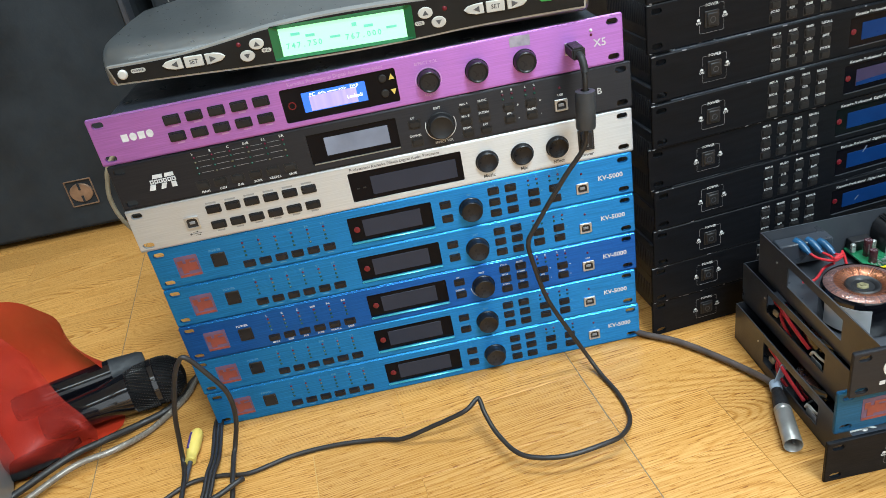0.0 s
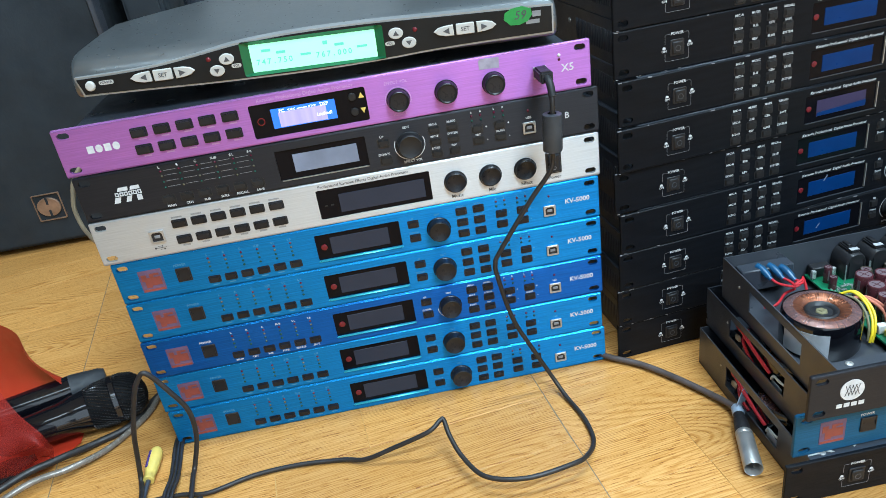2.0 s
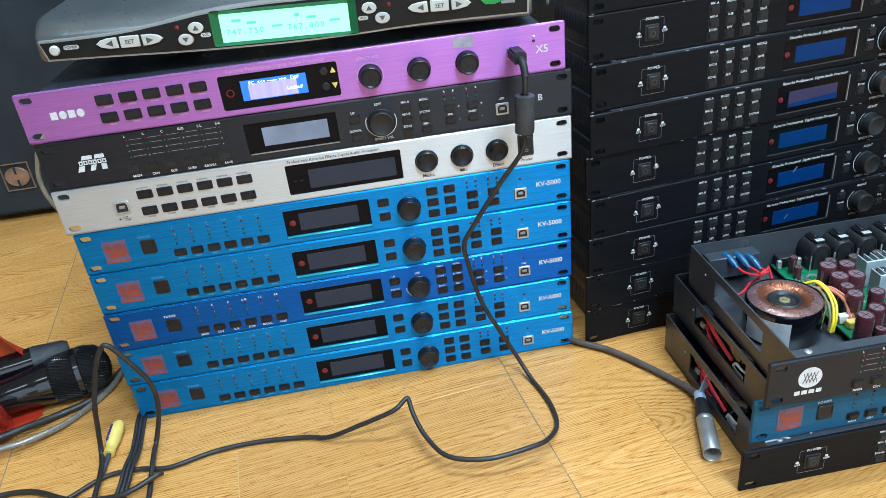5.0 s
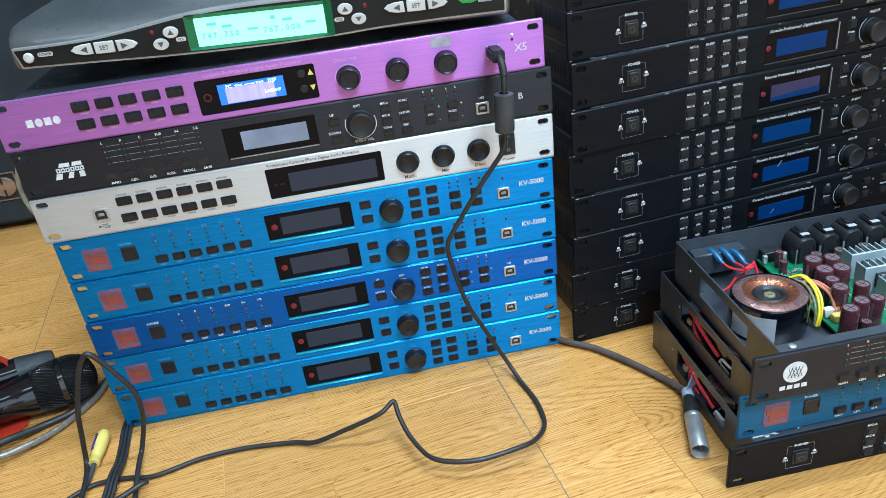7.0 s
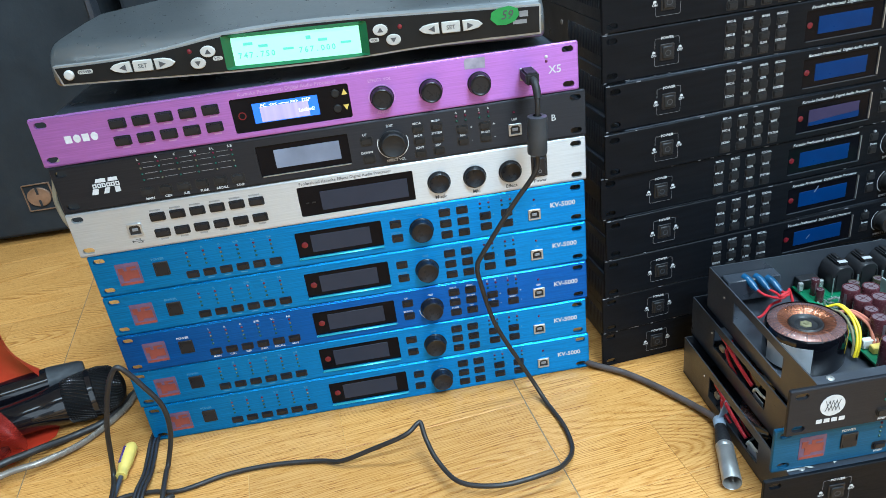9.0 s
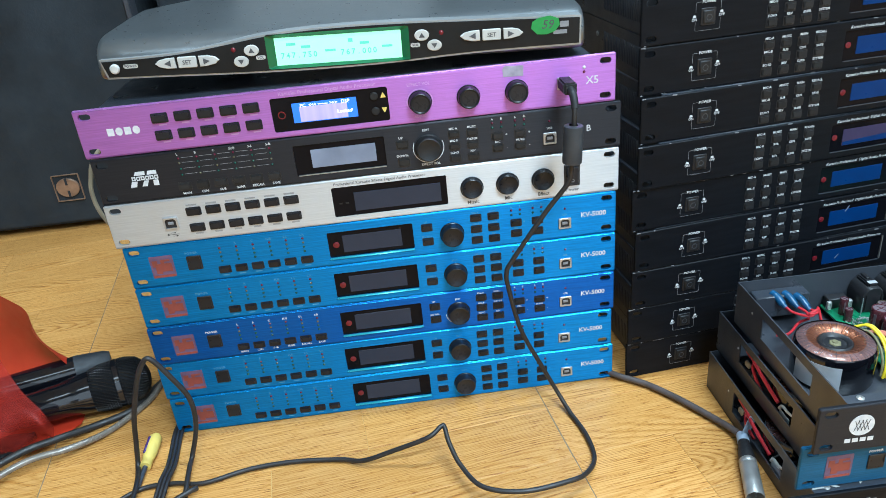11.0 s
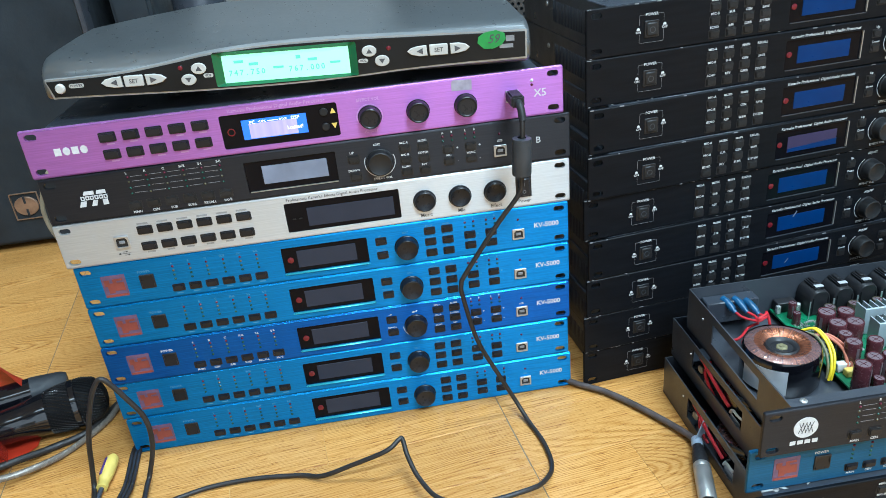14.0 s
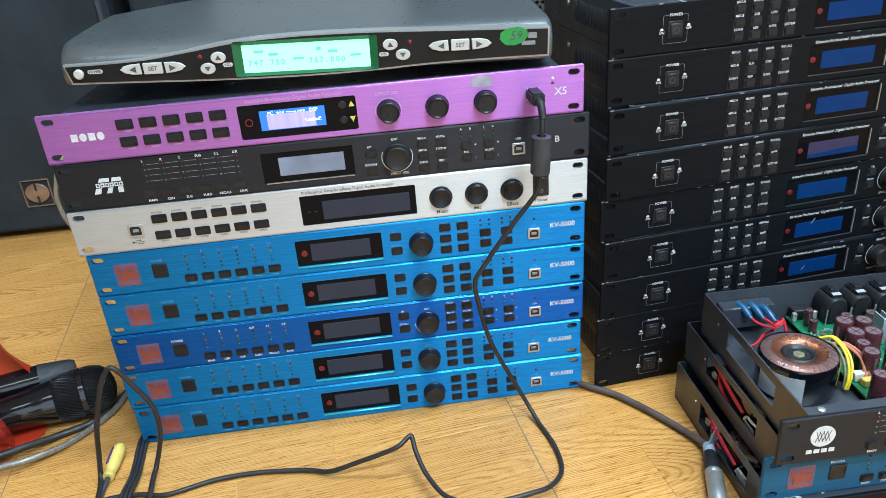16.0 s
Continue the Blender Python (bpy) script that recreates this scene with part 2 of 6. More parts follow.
M_FERRITE = material("grey_black_ferrite_sleeve", (0.042, 0.046, 0.052), 0.45, 0.0, 0.4, 0.2, 80)
# green colour and slight emission imitate the glow round the receiver display
M_BEZEL = material("green_glow_bezel", (0.010, 0.11, 0.045), 0.25, 0.0, 0.5, 0.1, 40, emit=0.016, emit_colour=(0.0, 1.0, 0.28))
M_OLIVE = material("pale_olive_lacquer", (0.19, 0.17, 0.09), 0.45, 0.0, 0.5, 0.3, 200)
M_PALEBLUE = material("pale_blue_tape", (0.36, 0.44, 0.54), 0.45, 0.0, 0.4, 0.15, 60)


def wood_material():
    m = bpy.data.materials.new("oak_print_floor")
    m.use_nodes = True
    n, ln = m.node_tree.nodes, m.node_tree.links
    b = n["Principled BSDF"]
    co = n.new("ShaderNodeTexCoord")
    info = n.new("ShaderNodeObjectInfo")
    off = n.new("ShaderNodeVectorMath")
    off.operation = "MULTIPLY_ADD"
    cx = n.new("ShaderNodeCombineXYZ")
    for i in range(3):
        ln.new(info.outputs["Random"], cx.inputs[i])
    off.inputs[1].default_value = (9.0, 5.0, 3.0)
    ln.new(cx.outputs[0], off.inputs[0])
    ln.new(co.outputs["Object"], off.inputs[2])

    def mapped(s):
        mp = n.new("ShaderNodeMapping")
        mp.inputs["Scale"].default_value = s
        ln.new(off.outputs[0], mp.inputs[0])
        return mp.outputs[0]

    # cathedral rings
    warp = n.new("ShaderNodeTexNoise")
    warp.inputs["Scale"].default_value, warp.inputs["Detail"].default_value = 1.0, 0.6
    ln.new(mapped((2.6, 11, 1)), warp.inputs[0])
    # fine fibres
    fib = n.new("ShaderNodeTexNoise")
    fib.inputs["Scale"].default_value, fib.inputs["Detail"].default_value = 1.0, 3
    ln.new(mapped((14, 980, 1)), fib.inputs[0])
    broad = n.new("ShaderNodeTexNoise")
    broad.inputs["Scale"].default_value, broad.inputs["Detail"].default_value = 1.0, 3
    ln.new(mapped((6, 26, 1)), broad.inputs[0])
    r1 = n.new("ShaderNodeValToRGB")
    r1.color_ramp.elements[0].position, r1.color_ramp.elements[0].color = 0.26, (0.23, 0.078, 0.015, 1)
    mid = r1.color_ramp.elements.new(0.5)
    mid.color = (0.49, 0.220, 0.049, 1)
    last = r1.color_ramp.elements[2]
    last.position, last.color = 0.74, (0.64, 0.345, 0.112, 1)
    def math_node(op, x, y, third=None, clamp=False):
        q = n.new("ShaderNodeMath")
        q.operation, q.use_clamp = op, clamp
        for i, w in enumerate((x, y, third)):
            if w is None:
                continue
            if isinstance(w, (int, float)):
                q.inputs[i].default_value = w
            else:
                ln.new(w, q.inputs[i])
        return q.outputs[0]

    # growth lines: near-parallel waves bent into loops, then fine fibres and short dark pores
    sep = n.new("ShaderNodeSeparateXYZ")
    ln.new(off.outputs[0], sep.inputs[0])
    phase = math_node("MULTIPLY", sep.outputs[1], 1450.0)
    phase = math_node("MULTIPLY_ADD", warp.outputs[0], 315.0, phase)
    phase = math_node("MULTIPLY_ADD", fib.outputs[0], 3.0, phase)
    line = math_node("MULTIPLY_ADD", math_node("SINE", phase, 0.0), 0.5, 0.5)
    line = math_node("POWER", line, 2.6)
    mask = math_node("MULTIPLY_ADD", broad.outputs[0], 2.4, -0.62, True)
    line = math_node("MULTIPLY", line, mask)
    pore = n.new("ShaderNodeTexNoise")
    pore.inputs["Scale"].default_value, pore.inputs["Detail"].default_value = 1.0, 1
    ln.new(mapped((95, 820, 1)), pore.inputs[0])
    dash = math_node("MULTIPLY_ADD", pore.outputs[0], 7.0, -4.1, True)
    fibre = math_node("MULTIPLY_ADD", fib.outputs[0], 3.4, -1.20, True)
    val = math_node("MULTIPLY_ADD", fibre, 0.24, 0.455)
    val = math_node("MULTIPLY_ADD", broad.outputs[0], 0.16, val)
    val = math_node("MULTIPLY_ADD", line, -0.28, val)
    val = math_node("MULTIPLY_ADD", dash, -0.24, val)
    ln.new(val, r1.inputs[0])
    tone = n.new("ShaderNodeMapRange")
    tone.inputs["To Min"].default_value, tone.inputs["To Max"].default_value = 0.92, 1.08
    ln.new(info.outputs["Random"], tone.inputs[0])
    mul = n.new("ShaderNodeVectorMath")
    mul.operation = "SCALE"
    ln.new(r1.outputs[0], mul.inputs[0])
    ln.new(tone.outputs[0], mul.inputs["Scale"])
    ln.new(mul.outputs[0], b.inputs["Base Color"])
    b.inputs["Roughness"].default_value = 0.33
    b.inputs["Specular IOR Level"].default_value = 0.27
    bu = n.new("ShaderNodeBump")
    bu.inputs["Strength"].default_value, bu.inputs["Distance"].default_value = 0.12, 0.0004
    ln.new(fib.outputs[0], bu.inputs["Height"])
    ln.new(bu.outputs[0], b.inputs["Normal"])
    return m


M_WOOD = wood_material()


def copper_material():
    m = material("enamelled_copper_winding", (0.36, 0.13, 0.075), 0.30, 0.75, 0.5, 0.2, 40, coat=0.8, aniso=0.75)
    n, ln = m.node_tree.nodes, m.node_tree.links
    b = n["Principled BSDF"]
    co = n.new("ShaderNodeTexCoord")
    sep = n.new("ShaderNodeSeparateXYZ")
    ln.new(co.outputs["Object"], sep.inputs[0])
    at = n.new("ShaderNodeMath")
    at.operation = "ARCTAN2"
    ln.new(sep.outputs[1], at.inputs[0])
    ln.new(sep.outputs[0], at.inputs[1])
    nz = n.new("ShaderNodeTexNoise")
    nz.noise_dimensions = "1D"
    nz.inputs["Scale"].default_value, nz.inputs["Detail"].default_value = 22.0, 4
    ln.new(at.outputs[0], nz.inputs["W"])
    ramp = n.new("ShaderNodeValToRGB")
    ramp.color_ramp.elements[0].position, ramp.color_ramp.elements[0].color = 0.34, (0.090, 0.032, 0.028, 1)
    ramp.color_ramp.elements[1].position, ramp.color_ramp.elements[1].color = 0.70, (0.62, 0.215, 0.095, 1)
    ln.new(nz.outputs[0], ramp.inputs[0])
    ln.new(ramp.outputs[0], b.inputs["Base Color"])
    bu = n.new("ShaderNodeBump")
    bu.inputs["Strength"].default_value, bu.inputs["Distance"].default_value = 0.6, 0.0005
    ln.new(nz.outputs[0], bu.inputs["Height"])
    ln.new(bu.outputs[0], b.inputs["Normal"])
    return m


M_COPPER = copper_material()


def film_material():
    m = material("wrinkled_clear_film", (0.21, 0.14, 0.15), 0.16, 0.0, 0.8, 0.3, 90, 0.9, 160)
    m.node_tree.nodes["Principled BSDF"].inputs["Alpha"].default_value = 0.42
    return m


M_FILM = film_material()


# ---------------- shapes ----------------
def mesh_of(bm, mat, name="mesh", smooth=True):
    me = bpy.data.meshes.new(name)
    bm.normal_update()
    bm.to_mesh(me)
    bm.free()
    me.materials.append(mat)
    if smooth:
        me.polygons.foreach_set("use_smooth", [True] * len(me.polygons))
        me.set_sharp_from_angle(angle=radians(38))
    return me


def put(name, me, parent=None, loc=(0, 0, 0), label="", rot=(0, 0, 0)):
    ob = new(name, me)
    ob.matrix_basis = pose(*loc, *rot)
    if parent is not None:
        ob.parent = parent
    if label:
        tagged(ob, label)
    return ob


def part(name, bm, mat, parent, label="", smooth=True):
    return put(name, mesh_of(bm, mat, name, smooth), parent, label=label)


def thing(name, label, category, m=None, group="", kind=""):
    ob = new(name)
    ob.empty_display_size = 0.05
    if m is not None:
        ob.matrix_basis = m
    return tagged(ob, label, category, group, kind)


def box(x0, x1, y0, y1, z0, z1, bevel=0.0, bm=None, seg=1):
    bm = bm or bmesh.new()
    out = bmesh.ops.create_cube(bm, size=1, matrix=Matrix.LocRotScale(((x0 + x1) / 2, (y0 + y1) / 2, (z0 + z1) / 2), None, (x1 - x0, y1 - y0, z1 - z0)))
    if bevel:
        edges = list({e for v in out["verts"] for e in v.link_edges})
        bmesh.ops.bevel(bm, geom=edges, offset=bevel, segments=seg, affect="EDGES", clamp_overlap=True)
    return bm


def lathe(profile, seg=32, m=None, bm=None):
    """Turn (radius, height) pairs about z; closed at ends where the radius is 0."""
    bm = bm or bmesh.new()
    m = m or Matrix()
    rings = []
    for r, h in profile:
        if r < 1e-6:
            rings.append([bm.verts.new(m @ Vector((0, 0, h)))])
        else:
            rings.append([bm.verts.new(m @ Vector((r * math.cos(2 * math.pi * i / seg), r * math.sin(2 * math.pi * i / seg), h))) for i in range(seg)])
    for a, b in zip(rings, rings[1:]):
        for i in range(seg):
            j = (i + 1) % seg
            if len(a) == 1 and len(b) == 1:
                continue
            if len(a) == 1:
                bm.faces.new((a[0], b[j], b[i]))
            elif len(b) == 1:
                bm.faces.new((a[i], a[j], b[0]))
            else:
                bm.faces.new((a[i], a[j], b[j], b[i]))
    bmesh.ops.recalc_face_normals(bm, faces=bm.faces)
    return bm


FACE = Matrix.Rotation(radians(90), 4, "X")      # turns +z towards -y, out of a front panel


def smooth_line(points, per=8):
    pts = [Vector(p) for p in points]
    ext = [pts[0] * 2 - pts[1]] + pts + [pts[-1] * 2 - pts[-2]]
    out = []
    for i in range(1, len(ext) - 2):
        a, b, c, d = ext[i - 1:i + 3]
        for k in range(per):
            t = k / per
            out.append(0.5 * ((2 * b) + (c - a) * t + (2 * a - 5 * b + 4 * c - d) * t * t + (3 * b - a - 3 * c + d) * t ** 3))
    return out + [pts[-1]]


def tube(points, r, seg=10, per=8, bm=None):
    bm = bm or bmesh.new()
    line = smooth_line(points, per)
    up = Vector((0.13, 0.21, 0.97))
    rings = []
    for i, p in enumerate(line):
        d = (line[min(i + 1, len(line) - 1)] - line[max(i - 1, 0)]).normalized()
        s = d.cross(up)
        if s.length < 1e-4:
            s = d.orthogonal()
        s.normalize()
        up = s.cross(d).normalized()
        rings.append([bm.verts.new(p + r * (math.cos(2 * math.pi * k / seg) * s + math.sin(2 * math.pi * k / seg) * up)) for k in range(seg)])
    for a, b in zip(rings, rings[1:]):
        for k in range(seg):
            bm.faces.new((a[k], a[(k + 1) % seg], b[(k + 1) % seg], b[k]))
    bm.faces.new(list(reversed(rings[0])))
    bm.faces.new(rings[-1])
    bmesh.ops.recalc_face_normals(bm, faces=bm.faces)
    return bm


def rrect(x0, x1, z0, z1, r, n=4):
    out = []
    for cx, cz, a in ((x1 - r, z0 + r, -90), (x1 - r, z1 - r, 0), (x0 + r, z1 - r, 90), (x0 + r, z0 + r, 180)):
        for k in range(n + 1):
            t = radians(a + 90 * k / n)
            out.append((cx + r * math.cos(t), cz + r * math.sin(t)))
    return out


def circle(x, z, r, n=16):
    return [(x + r * math.cos(2 * math.pi * k / n), z + r * math.sin(2 * math.pi * k / n)) for k in range(n)]


def plate(outer, holes, y0, y1, chamfer=0.0, bm=None):
    """A plate in the xz plane, front at y0, back at y1, with holes through it; the outer front edge is broken by a chamfer."""
    from mathutils.geometry import tessellate_polygon
    bm = bm or bmesh.new()
    cx = sum(p[0] for p in outer) / len(outer)
    cz = sum(p[1] for p in outer) / len(outer)
    front = outer
    if chamfer:
        hx = max(abs(p[0] - cx) for p in outer)
        hz = max(abs(p[1] - cz) for p in outer)
        front = [(cx + (p[0] - cx) * (1 - chamfer / hx), cz + (p[1] - cz) * (1 - chamfer / hz)) for p in outer]
    loops_f = [front] + holes
    flat = [p for lp in loops_f for p in lp]
    tris = tessellate_polygon([[Vector((p[0], p[1], 0)) for p in lp] for lp in loops_f])
    vf = [bm.verts.new((p[0], y0, p[1])) for p in flat]
    vb = [bm.verts.new((p[0], y1, p[1])) for p in ([*outer] + [p for lp in holes for p in lp])]
    for t in tris:
        a, b, c = [flat[i] for i in t]
        area = (b[0] - a[0]) * (c[1] - a[1]) - (b[1] - a[1]) * (c[0] - a[0])
        order = t if area > 0 else t[::-1]
        try:
            bm.faces.new([vf[i] for i in order])
            bm.faces.new([vb[i] for i in reversed(order)])
        except ValueError:
            pass
    k = 0
    for li, lp in enumerate(loops_f):
        n = len(lp)
        mid = None
        if li == 0 and chamfer:
            mid = [bm.verts.new((p[0], y0 + chamfer, p[1])) for p in outer]
        for i in range(n):
            j = (i + 1) % n
            a, b, c, d = vf[k + i], vf[k + j], vb[k + j], vb[k + i]
            if mid:
                bm.faces.new((b, a, mid[i], mid[j]))
                bm.faces.new((mid[j], mid[i], d, c))
            else:
                bm.faces.new((b, a, d, c))
        k += n
    bmesh.ops.recalc_face_normals(bm, faces=bm.faces)
    return bm


def slot(x, z, w=0.0105, h=0.0056):
    return rrect(x - w / 2, x + w / 2, z - h / 2, z + h / 2, h / 2 - 1e-5, 5)


CACHE = {}


def cached(key, make):
    if key not in CACHE:
        CACHE[key] = make()
    return CACHE[key]


def keycap(w, h, d, mat):
    def make():
        bm = bmesh.new()
        lo = [bm.verts.new((sx * w / 2, 0.0005, sz * h / 2)) for sx, sz in ((-1, -1), (1, -1), (1, 1), (-1, 1))]
        hi = [bm.verts.new((sx * (w / 2 - 0.0006), -d, sz * (h / 2 - 0.0007) + 0.0002)) for sx, sz in ((-1, -1), (1, -1), (1, 1), (-1, 1))]
        bm.faces.new(hi)
        for i in range(4):
            j = (i + 1) % 4
            bm.faces.new((lo[i], lo[j], hi[j], hi[i]))
        bmesh.ops.recalc_face_normals(bm, faces=bm.faces)
        bmesh.ops.bevel(bm, geom=[e for e in bm.edges if not e.is_boundary], offset=0.0007, segments=2, affect="EDGES", clamp_overlap=True)
        return mesh_of(bm, mat, "button")
    return cached(("key", w, h, d, mat.name), make)


def keywell(w, h, mat):
    """Thin dark gap round a button."""
    return cached(("well", w, h, mat.name), lambda: mesh_of(plate(rrect(-w / 2 - 0.0006, w / 2 + 0.0006, -h / 2 - 0.0006, h / 2 + 0.0006, 0.0012, 3), [], -0.0003, 0.0004), mat, "button_gap"))


def button(parent, x, z, w=0.0106, h=0.0070, d=0.0022, mat=None, well=True):
    mat = mat or M_KEY
    ob = put("button", keycap(w, h, d, mat), parent, (x, 0, z))
    if well:
        put("button_gap", keywell(w, h, M_PLASTIC), ob)
    return ob


def knob(parent, x, z, r=0.0105, d=0.013, mat=None, name="knob"):
    mat = mat or M_KEY

    def make():
        bm = lathe([(r * 1.06, -0.0004), (r * 1.06, 0.0012), (r * 1.0, 0.0018), (r * 0.95, d - 0.0016), (r * 0.92, d - 0.0005),
                    (r * 0.85, d), (r * 0.80, d - 0.0002), (r * 0.72, d - 0.0009), (0, d - 0.0012)], 44, FACE)
        return mesh_of(bm, mat, "knob")
    return put(name, cached(("knob", r, d, mat.name), make), parent, (x, 0, z))


def led(parent, x, z, mat, r=0.0011):
    return put("status_led", cached(("led", r, mat.name), lambda: mesh_of(lathe([(r * 1.2, -0.0002), (r, 0.0003), (r * 0.7, 0.0008), (0, 0.0011)], 10, FACE), mat, "led")), parent, (x, 0, z))


def text_mesh(body, size, mat, align="CENTER", bold=0.0, shear=0.0):
    def make():
        cu = bpy.data.curves.new("lettering", "FONT")
        cu.body, cu.size, cu.align_x, cu.align_y = body, size, align, "CENTER"
        cu.extrude, cu.resolution_u, cu.offset, cu.shear = 0.00006, 2, bold, shear
        ob = bpy.data.objects.new("lettering", cu)
        me = bpy.data.meshes.new_from_object(ob)
        me.transform(FACE)
        me.materials.clear()
        me.materials.append(mat)
        bpy.data.objects.remove(ob)
        bpy.data.curves.remove(cu)
        return me
    return cached(("text", body, size, mat.name, align, bold, shear), make)


def text(parent, body, x, z, size=0.0032, mat=None, align="CENTER", bold=0.00005, y=-0.00012, shear=0.0, name="lettering"):
    return put(name, text_mesh(body, size, mat or M_PRINT, align, bold, shear), parent, (x, y, z))


def bar(parent, x, z, w, h, mat, y=-0.0001, name="print_bar"):
    me = cached(("bar", w, h, mat.name), lambda: mesh_of(box(-w / 2, w / 2, -0.00006, 0.00006, -h / 2, h / 2), mat, "print_bar", False))
    return put(name, me, parent, (x, y, z))


def ring_line(parent, x, z, r, a0, a1, w=0.0006, mat=None, name="dial_scale"):
    def make():
        bm = bmesh.new()
        n = 24
        pa = []
        for k in range(n + 1):
            t = radians(a0 + (a1 - a0) * k / n)
            pa.append([bm.verts.new((q * math.cos(t), 0, q * math.sin(t))) for q in (r, r + w)])
        for a, b in zip(pa, pa[1:]):
            bm.faces.new((a[0], a[1], b[1], b[0]))
        for f in bm.faces:
            f.normal_update()
            if f.normal.y > 0:
                f.normal_flip()
        return mesh_of(bm, mat or M_PRINT, "dial_scale", False)
    return put(name, cached(("ring", r, a0, a1, w, (mat or M_PRINT).name), make), parent, (x, -0.00015, z))


def usb_socket(parent, x, z, w=0.0122, h=0.0112):
    shell = cached(("usb", w, h), lambda: mesh_of(plate(rrect(-w / 2, w / 2, -h / 2, h / 2, 0.0008, 2), [[(-w / 2 + 0.0017, -h / 2 + 0.0016), (w / 2 - 0.0017, -h / 2 + 0.0016), (w / 2 - 0.0017, h / 2 - 0.0036), (w / 2 - 0.0034, h / 2 - 0.0016), (-w / 2 + 0.0034, h / 2 - 0.0016), (-w / 2 + 0.0017, h / 2 - 0.0036)]], -0.0016, 0.004, 0.0003), M_CHROME, "usb_shell"))
    ob = put("usb_socket", shell, parent, (x, 0, z), "nickel-plated square socket")
    put("socket_cavity", cached(("usbc", w, h), lambda: mesh_of(box(-w / 2 + 0.001, w / 2 - 0.001, -0.0004, 0.001, -h / 2 + 0.001, h / 2 - 0.001), M_PLASTIC, "cavity", False)), ob)
    put("socket_tongue", cached(("usbt", w, h), lambda: mesh_of(box(-0.0026, 0.0026, -0.0012, 0.0002, -0.0013, 0.0015, 0.0003), M_PRINTDIM, "tongue")), ob)
    return ob


def window(parent, x0, x1, z0, z1, sx0, sx1, sz0, sz1, screen_mat, deep=0.0016, proud=0.0):
    """A dark acrylic window behind its opening, with the display's glass in it."""
    ob = part("display_window", box(x0 - 0.0005, x1 + 0.0005, deep - proud, deep + 0.002, z0 - 0.0005, z1 + 0.0005), M_GLASS, parent, "black glossy acrylic", False)
    sc = part("display_screen", box(sx0, sx1, deep - proud - 0.0004, deep - proud + 0.001, sz0, sz1, 0.0002), screen_mat, ob, "", False)
    return ob, sc


def rack_body(parent, w, panel_mat, holes, depth=0.2, height=0.0445, panel_h=0.0438, thick=0.003, radius=0.0016, chassis=True, chassis_mat=None, edge_mat=None):
    z0, z1 = 0.0003, 0.0003 + panel_h
    hs = [slot(x, z) for x in (0.0095, w - 0.0095) for z in (z0 + 0.0062, z1 - 0.0062)]
    p = part("front_panel", plate(rrect(0, w, z0, z1, radius, 3), hs + holes, 0, thick, 0.0007), panel_mat, parent)
    if edge_mat:
        bm = bmesh.new()
        e = 0.0011
        prof = [(-0.00015, z1 - e), (e, z1 + 0.00015), (e + 0.0004, z1 - 0.0004), (0.0005, z1 - e - 0.0004)]
        ends = [[bm.verts.new((x, y, z)) for y, z in prof] for x in (radius, w - radius)]
        for i in range(4):
            j = (i + 1) % 4
            bm.faces.new((ends[0][i], ends[0][j], ends[1][j], ends[1][i]))
        bm.faces.new(ends[0]), bm.faces.new(list(reversed(ends[1])))
        bmesh.ops.recalc_face_normals(bm, faces=bm.faces)
        part("bevelled_edge", bm, edge_mat, p, "polished bevel along the top edge", False)
    if chassis:
        c = part("chassis", box(0.022, w - 0.022, thick, depth, 0.0, height, 0.0008), chassis_mat or M_STEEL, parent, "black steel case")
        # ribs coloured lighter than the case, standing for light caught on the slots
        vent = cached(("vent",), lambda: mesh_of(box(-0.0006, 0.0006, -0.0009, 0.0009, -0.011, 0.011, 0.0005), M_GREYSTEEL, "vent_rib"))
        for side in (0.022, w - 0.022):
            for k in range(26):
                put("vent_rib", vent, c, (side, 0.036 + k * 0.0042, height / 2))
            put("case_screw", cached(("scr",), lambda: mesh_of(lathe([(0.0028, 0), (0.0027, 0.0008), (0.0018, 0.0014), (0, 0.0015)], 12, Matrix.Rotation(radians(-90), 4, "Y")), M_NICKEL, "case_screw")), c, (side, 0.16, height * 0.62), rot=(0, 0, 0 if side < 0.1 else 180))
    return p


def power_rocker(parent, x, z, w=0.0125, h=0.0125, mat=None):
    frame_me = cached(("rockf", w, h), lambda: mesh_of(plate(rrect(-w / 2, w / 2, -h / 2, h / 2, 0.0008, 2), [rrect(-w / 2 + 0.0011, w / 2 - 0.0011, -h / 2 + 0.0011, h / 2 - 0.0011, 0.0004, 2)], -0.0012, 0.0005, 0.0003), M_PLASTIC, "switch_frame"))
    ob = put("power_switch", frame_me, parent, (x, 0, z))

    def make():
        bm = bmesh.new()
        a, b = w / 2 - 0.0013, h / 2 - 0.0013
        prof = [(0.0005, -b), (-0.0017, -b), (-0.0019, -b + 0.0008), (-0.0004, 0.0), (-0.0010, b), (0.0005, b)]
        l = [bm.verts.new((-a, y, zz)) for y, zz in prof]
        r = [bm.verts.new((a, y, zz)) for y, zz in prof]
        for i in range(len(prof)):
            j = (i + 1) % len(prof)
            bm.faces.new((l[i], l[j], r[j], r[i]))
        bm.faces.new(l), bm.faces.new(list(reversed(r)))
        bmesh.ops.recalc_face_normals(bm, faces=bm.faces)
        return mesh_of(bm, mat or M_KEY, "rocker")
    put("rocker", cached(("rock", w, h, (mat or M_KEY).name), make), ob)
    return ob


# ---------------- the room ----------------
def slab(name, x0, x1, y0, y1, z0, z1, mat, label, category):
    ob = new(name, mesh_of(box(x0, x1, y0, y1, z0, z1), mat, name, False))
    return tagged(ob, label, category, kind="structure")


